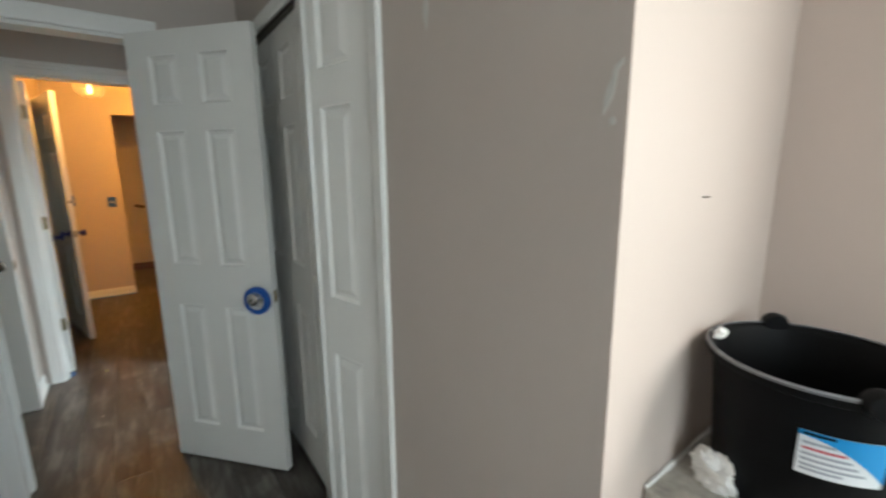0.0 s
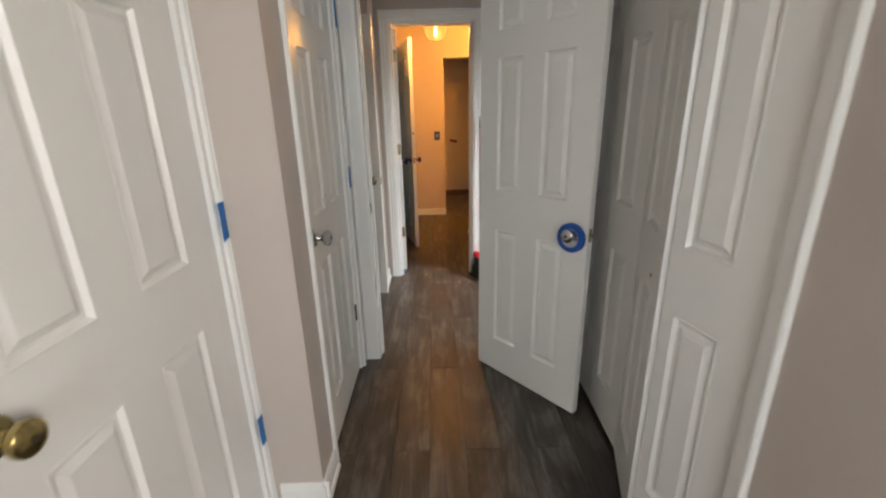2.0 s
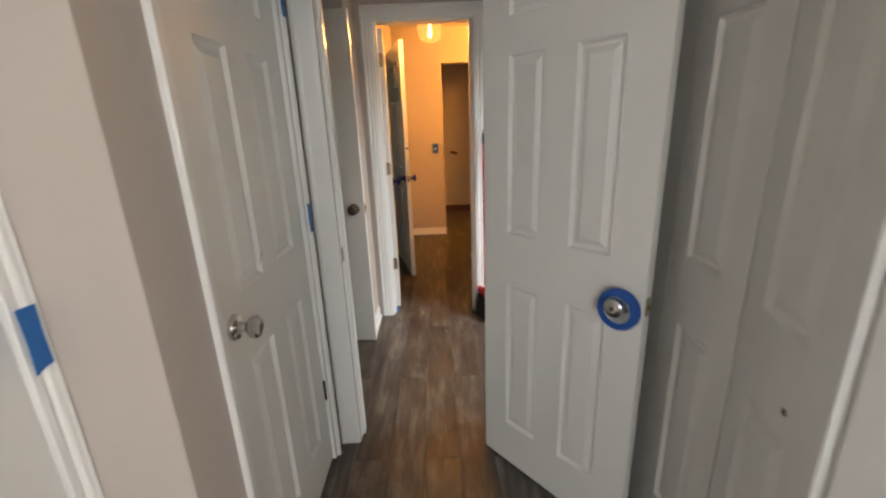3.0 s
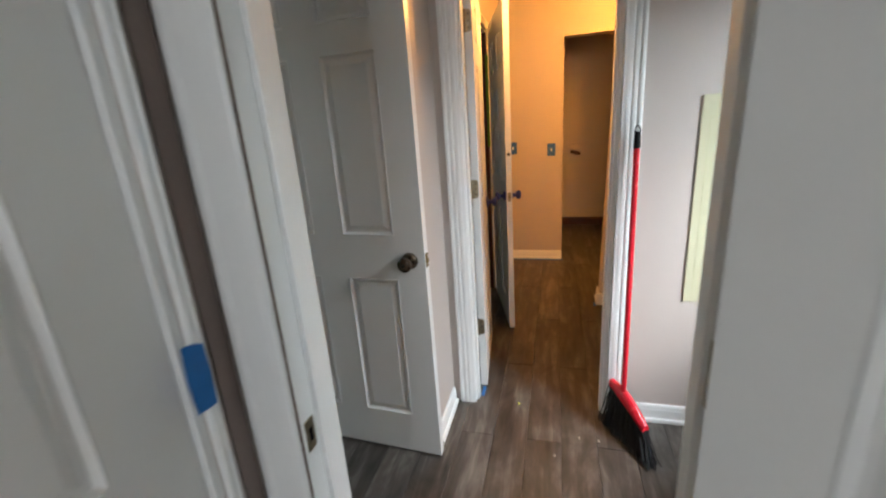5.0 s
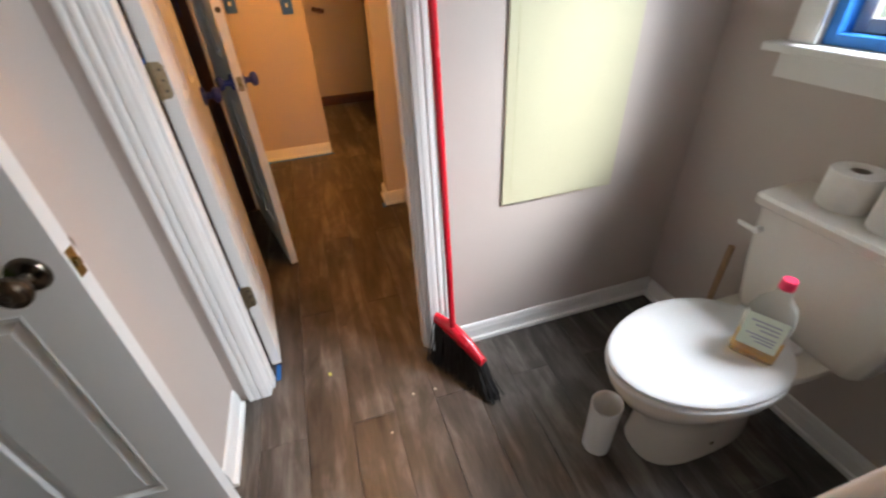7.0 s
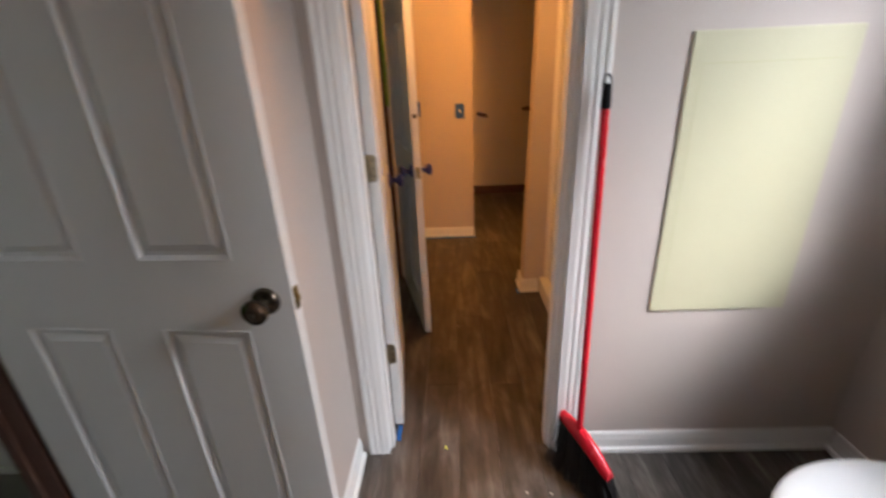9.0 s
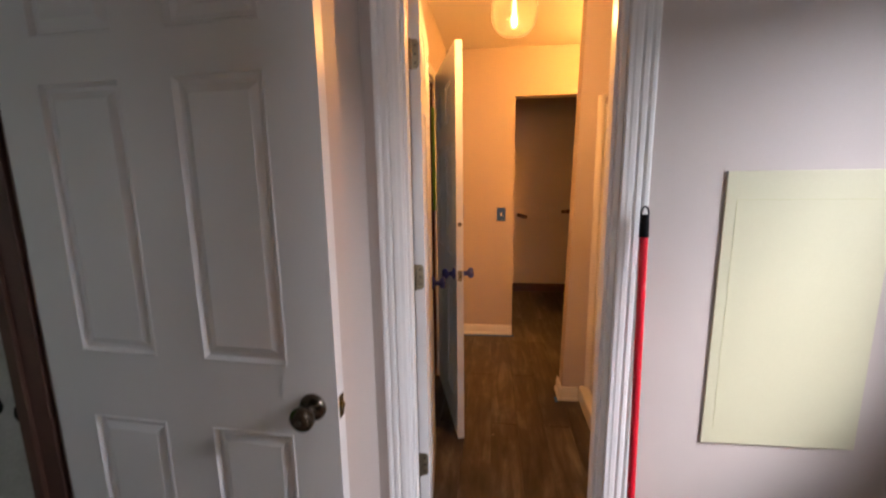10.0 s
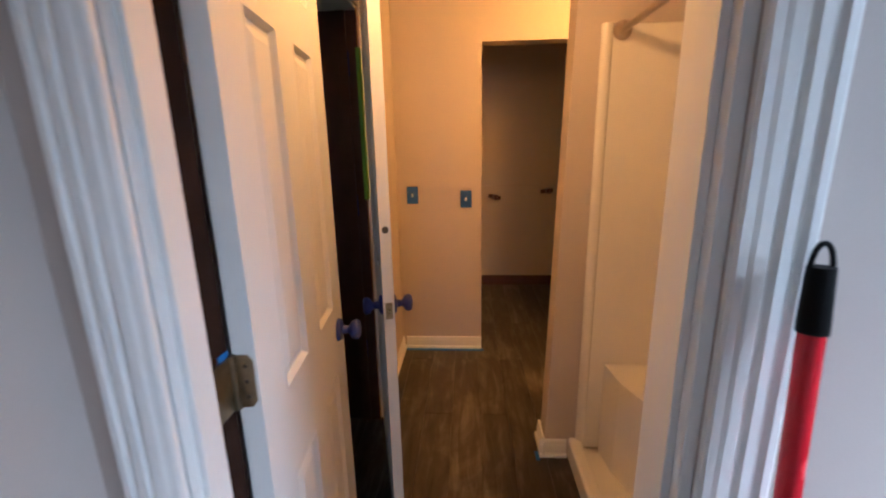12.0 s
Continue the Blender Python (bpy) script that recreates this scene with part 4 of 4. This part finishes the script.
def paper_roll(label, m, height=0.10, radius=0.055):
    ob = thing("toilet_roll", label, "toilet roll", m, group="toilet rolls on the tank")
    part("paper", lathe([(0.020, 0.0), (radius, 0.0), (radius + 0.001, 0.003), (radius + 0.001, height - 0.003), (radius, height), (0.020, height), (0.020, 0.0)], None, 32), PAPER, ob, "", True)
    part("core", lathe([(0.0188, 0.001), (0.0198, 0.001), (0.0198, height - 0.001), (0.0188, height - 0.001), (0.0188, 0.001)], None, 24), CABINET, ob, "brown card core", True)
    return ob


paper_roll("white toilet paper roll standing on the tank", pose(1.175, 3.105, 0.758), 0.092, 0.058)
paper_roll("white toilet paper roll standing on the tank", pose(1.150, 2.985, 0.758), 0.10, 0.045)
paper_roll("small toilet roll lying on the tank lid", pose(1.135, 2.905, 0.758 + 0.031) @ pose(0, 0, 0, 90, 0, 0), 0.10, 0.030)

bottle = thing("cleaner_bottle", "clear bottle of amber liquid with a red cap", "bottle", pose(0.908, 2.992, 0.436, 0, 0, 28) @ Matrix.Diagonal((1.05, 1.05, 1.22, 1)))


def flask_ring(z, hx, hy, r=0.014):
    return [Vector((p.x, p.y, z)) for p in tank_ring(z, -hx, hx, hy, min(r, hx * 0.8))]


part("flask", loft([flask_ring(0.0, 0.026, 0.044), flask_ring(0.004, 0.030, 0.048), flask_ring(0.105, 0.030, 0.048), flask_ring(0.135, 0.026, 0.038), flask_ring(0.158, 0.016, 0.018),
                    flask_ring(0.180, 0.0145, 0.0145)]), CLEAR, bottle, "clear plastic flask", True)
part("liquid", loft([flask_ring(0.003, 0.0255, 0.0435), flask_ring(0.006, 0.0285, 0.0465), flask_ring(0.036, 0.0285, 0.0465)]), AMBER, bottle, "amber liquid in the foot", True)
part("label", box((-0.0315, -0.040, 0.034), (-0.0305, 0.040, 0.118), 0.0004), LABEL_GREEN, bottle, "pale printed label")
for k, z in enumerate((0.100, 0.090, 0.080, 0.066, 0.058, 0.050)):
    part("text_bar", box((-0.0323, -0.030, z), (-0.0313, 0.030 - 0.012 * (k % 3), z + 0.004)), LABEL_GREY, bottle)
part("cap", lathe([(0, 0.177), (0.0158, 0.177), (0.0162, 0.179), (0.0158, 0.195), (0.0140, 0.198), (0, 0.198)], None, 24),
     material("pink_red_cap", (0.72, 0.03, 0.10), 0.35), bottle, "red screw cap", True)

tub = thing("paper_tube", "open white cardboard-like cylinder standing by the toilet", "container", pose(0.600, 3.105, 0.0))
part("shell", lathe([(0.0, 0.004), (0.038, 0.004), (0.040, 0.0), (0.043, 0.0), (0.045, 0.21), (0.043, 0.212), (0.041, 0.21), (0.039, 0.008), (0, 0.008)], None, 32,
                    squash=lambda c: Vector((c.x, c.y, c.z * (1 + 0.9 * c.x) if c.z > 0.1 else c.z))), PORCELAIN, tub, "", True)

plunger = thing("plunger", "plunger with a bare wooden handle behind the toilet", "plunger", pose(1.178, 3.325, 0))
part("handle", tube((0, 0, 0.085), (0.006, 0.004, 0.485), 0.0105, 12), WOODSTICK, plunger, "bare wooden handle", True)
part("cup", lathe([(0.062, 0.0), (0.064, 0.01), (0.056, 0.045), (0.030, 0.075), (0.016, 0.095), (0, 0.095)], None, 24), BLACK, plunger, "dark rubber cup", True)
single("white_pole", tube((0.430, 2.743, 0.012), (0.832, 2.476, 1.44), 0.017, 20), SEAT, "long white plastic pole leaning on the wall", "pole", smooth=True)

# Floor scraps
rng = random.Random(5)
for x, y, s, mat, lab in ((-0.197, 3.68, 0.010, CRUMB, "tiny yellow-green scrap on the floor"), (0.087, 3.485, 0.006, CRUMB_PALE, "tiny pale crumb on the floor"),
                          (0.169, 3.479, 0.006, CRUMB_PALE, "tiny pale crumb on the floor"), (-0.02, 3.36, 0.005, CRUMB_PALE, "tiny pale crumb on the floor"),
                          (-0.13, 4.55, 0.005, CRUMB_PALE, "tiny pale crumb on the floor"), (-0.20, 2.95, 0.004, CRUMB_PALE, "tiny pale crumb on the floor")):
    crumpled("floor_scrap", lab, pose(x, y, 0.0005, 0, 0, rng.uniform(0, 180)), (s, s * 0.6, s * 0.4), mat, x * 10, "scrap")
for x0, y0, x1, y1 in ((-0.398, 3.72, -0.382, 3.80), (0.262, 4.925, 0.280, 4.985), (-0.50, 6.004, 0.055, 6.034)):
    single("floor_tape", box((x0, y0, 0.0005), (x1, y1, 0.0035), 0.0008), TAPE, "strip of blue painter's tape on the floor edge", "tape")

# Shower room things
pendant = thing("pendant_lamp", "lit glass globe pendant lamp with a brass stem", "pendant lamp", pose(-0.063, 4.26, 0))
sh = part("globe", lathe([(0.022, 2.166), (0.040, 2.160), (0.066, 2.146), (0.086, 2.120), (0.095, 2.085), (0.092, 2.050), (0.078, 2.015), (0.056, 1.994), (0.030, 1.986), (0, 1.984), (0, 1.9865), (0.029, 1.9885), (0.0545, 1.9965), (0.076, 2.0165), (0.0895, 2.051), (0.0925, 2.085), (0.084, 2.119), (0.0645, 2.1445), (0.039, 2.158), (0.022, 2.1635), (0.022, 2.166)], None, 48),
          GLOBE, pendant, "clear glowing glass globe", True)
sh.visible_shadow = False
cup = part("socket", lathe([(0, 2.205), (0.013, 2.205), (0.020, 2.198), (0.024, 2.185), (0.024, 2.160), (0.016, 2.150), (0.016, 2.118), (0, 2.118)], None, 24), ANTIQUE, pendant, "brass lamp holder", True)
part("stem", tube((0, 0, 2.205), (0, 0, 2.42), 0.006, 12), ANTIQUE, pendant, "brass stem", True)
part("canopy", lathe([(0, 2.415), (0.045, 2.418), (0.060, 2.432), (0.060, 2.4395), (0, 2.4395)], None, 28), ANTIQUE, pendant, "brass ceiling canopy", True)
bulb = part("bulb", lathe([(0.007, 2.120), (0.007, 2.075), (0.0105, 2.065), (0.0115, 2.045), (0.0105, 2.026), (0.006, 2.018), (0, 2.0165)], None, 20), BULB, pendant, "glowing bulb", True)
bulb.visible_shadow = False


def switch(label, x, z):
    ob = thing("light_switch", label, "light switch", pose(x, 6.0585, z), group="taped switches on the far wall")
    part("plate", box((-0.038, -0.006, -0.058), (0.038, 0.0, 0.058), 0.003), TAPE_ROLL, ob, "switch plate covered with blue tape")
    part("toggle", box((-0.006, -0.016, -0.012), (0.006, -0.006, 0.012), 0.003), LABEL_WHITE, ob, "white toggle")


switch("switch plate masked with blue painter's tape", -0.426, 1.12)
switch("switch plate masked with blue painter's tape", -0.065, 1.09)
stall = thing("shower_stall", "white moulded fibreglass shower stall with corner seat", "shower stall", pose(0, 0, 0))
part("end_wall", box((0.455, 4.948, 0.06), (1.235, 4.967, 1.86), 0.006), FIBREGLASS, stall, "glossy white end panel")
part("near_wall", box((0.455, 3.793, 0.06), (1.235, 3.812, 1.86), 0.006), FIBREGLASS, stall)
part("back_wall", box((1.225, 3.81, 0.06), (1.247, 4.95, 1.86), 0.006), FIBREGLASS, stall)
part("corner_rib", lathe([(0.0, 0), (0.022, 0), (0.022, 1.86), (0, 1.86)], pose(0.462, 4.955, 0), 14), FIBREGLASS, stall, "rounded front edge", True)
part("tray", box((0.42, 3.795, 0.0), (1.235, 4.962, 0.05), 0.006), FIBREGLASS, stall)
part("curb", box((0.408, 3.795, 0.0), (0.468, 4.965, 0.105), 0.012), FIBREGLASS, stall, "raised white curb")
part("seat", loft([[Vector((0.545, 4.945, z)), Vector((1.22, 4.945, z)), Vector((1.22, 4.30, z)), Vector((0.90, 4.36, z)), Vector((0.72, 4.48, z)), Vector((0.61, 4.64, z)), Vector((0.56, 4.80, z))] for z in (0.05, 0.475, 0.49)]), FIBREGLASS, stall, "moulded corner seat")
rod = thing("shower_rod", "brushed metal shower curtain rod", "curtain rod", pose(0, 0, 0))
part("bar", tube((0.515, 3.80, 1.835), (0.515, 4.94, 1.835), 0.0125, 16), NICKEL, rod, "", True)
part("flange", lathe([(0, 0), (0.034, 0), (0.032, 0.010), (0.022, 0.022), (0.016, 0.032), (0, 0.032)], pose(0.515, 4.947, 1.835, 90), 24), NICKEL, rod, "round end flange", True)
part("flange", lathe([(0, 0), (0.034, 0), (0.032, 0.010), (0.022, 0.022), (0.016, 0.032), (0, 0.032)], pose(0.515, 3.813, 1.835, -90), 24), NICKEL, rod, "round end flange", True)

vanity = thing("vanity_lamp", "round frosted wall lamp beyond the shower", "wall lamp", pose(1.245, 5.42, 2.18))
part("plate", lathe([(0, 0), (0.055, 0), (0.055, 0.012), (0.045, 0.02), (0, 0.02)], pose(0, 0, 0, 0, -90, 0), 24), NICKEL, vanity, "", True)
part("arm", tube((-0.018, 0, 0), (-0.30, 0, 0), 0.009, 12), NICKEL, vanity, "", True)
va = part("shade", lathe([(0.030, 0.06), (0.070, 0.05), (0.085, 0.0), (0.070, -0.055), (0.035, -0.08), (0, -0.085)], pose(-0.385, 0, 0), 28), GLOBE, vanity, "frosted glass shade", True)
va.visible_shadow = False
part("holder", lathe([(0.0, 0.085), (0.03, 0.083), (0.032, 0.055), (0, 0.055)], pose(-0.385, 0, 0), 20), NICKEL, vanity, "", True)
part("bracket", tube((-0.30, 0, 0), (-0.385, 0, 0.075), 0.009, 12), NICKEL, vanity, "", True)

# Walk-in closet
rail = single("closet_rail", box((-0.24, 7.502, 0.878), (1.14, 7.519, 1.045), 0.003), WALL, "pale wooden mounting rail on the closet wall", "rail")
for x, z, t in ((0.217, 0.934, 14), (0.735, 0.986, -6)):
    hk = thing("closet_bracket", "dark reddish wooden rod bracket on the closet rail", "bracket", pose(x, 7.501, z, 0, t, 0), group="rod brackets in the closet")
    part("base", box((-0.062, -0.014, -0.020), (0.062, 0.0, 0.020), 0.006), HOOKWOOD, hk)
    part("cup", lathe([(0.012, 0), (0.026, 0), (0.026, 0.05), (0.018, 0.05), (0.016, 0.016), (0, 0.016)], pose(0.01, -0.013, 0, 90), 18), HOOKWOOD, hk, "", True)

# Small marks on the doors
part("scuff", sheet_outline([(0, 0), (0.012, 0.012), (0.026, 0.022), (0.034, 0.034), (0.020, 0.028), (0.006, 0.012)], Matrix.Translation((0.248, -0.0004, 1.03)), 0.0008), WINDOWTRIM, door_b, "small grey scuff mark")
part("strike_plate", box((-0.0125, -0.002, 0.885), (-0.003, 0.012, 0.945), 0.0008), STEEL, door_b, "small metal strike plate")
for z in (1.17, 0.42, 1.80):
    part("hinge_plate", box((-0.612, 5.2075, z - 0.05), (-0.575, 5.2092, z + 0.05), 0.0005), TAPE_DARK, jamb_f, "hinge plate covered with dark blue tape")
part("bolt_hole", lathe([(0, 0), (0.011, 0), (0.011, 0.0015), (0, 0.0015)], pose(-0.0005, 0.0175, 1.19, 0, -90, 0), 16), DARKMETAL, door_f, "dark hole in the door's edge")

# Side room details
plate = thing("outlet_plate", "old brownish outlet plate on the dirty wall", "outlet", pose(-1.905, 3.6185, 0.97))
part("plate", box((-0.040, -0.006, -0.025), (0.040, 0, 0.025), 0.002), WOODSTICK, plate)
for x in (-0.02, 0.02):
    part("socket", lathe([(0, 0), (0.010, 0), (0.010, 0.002), (0, 0.002)], pose(x, -0.006, 0, 90), 14), BLACK, plate)
for x, z, w, h in ((-1.93, 0.63, 0.020, 0.045), (-1.86, 0.60, 0.012, 0.035), (-1.97, 1.38, 0.022, 0.02), (-1.90, 1.45, 0.02, 0.012)):
    rng = random.Random(int(x * 1000))
    pts = [(w * math.cos(t) * rng.uniform(.5, 1.2), h * math.sin(t) * rng.uniform(.5, 1.2)) for t in [j * math.pi / 5 for j in range(10)]]
    single("wall_smear", sheet_outline(pts, Matrix.Identity(4), 0.0012), BLACK, "dark smear and hole in the dirty wall", "wall damage", "structure", m=pose(x, 3.6185, z))

# Floor planks, laid along the hall
PW, PL = 0.152, 1.22
rng = random.Random(21)
shared = {}


def plank_mesh(w, l):
    key = (round(w, 3), round(l, 3))
    if key not in shared:
        bm = bmesh.new()
        c, g = 0.0009, 0.0006
        lo = [bm.verts.new(v) for v in ((g, g, -0.006), (w - g, g, -0.006), (w - g, l - g, -0.006), (g, l - g, -0.006))]
        mi = [bm.verts.new(v) for v in ((g, g, -c), (w - g, g, -c), (w - g, l - g, -c), (g, l - g, -c))]
        hi = [bm.verts.new(v) for v in ((g + c, g + c, 0), (w - g - c, g + c, 0), (w - g - c, l - g - c, 0), (g + c, l - g - c, 0))]
        bm.faces.new(hi)
        for a, b in ((lo, mi), (mi, hi)):
            for k in range(4):
                bm.faces.new((a[k], a[(k + 1) % 4], b[(k + 1) % 4], b[k]))
        shared[key] = mesh_of("plank", bm, FLOOR)
    return shared[key]


x, col = -1.36, 0
while x < 1.30:
    w = min(PW, 1.37 - x)
    y = -1.75
    first = 0.31 + 0.305 * (col * 2 % 4) % 1.22
    while y < 7.62:
        l = min(first if y < -1.74 else PL, 7.62 - y)
        p = new("plank", plank_mesh(w, l))
        p.location, p.parent = (x, y, 0), floor
        y += l
    x, col = x + w, col + 1
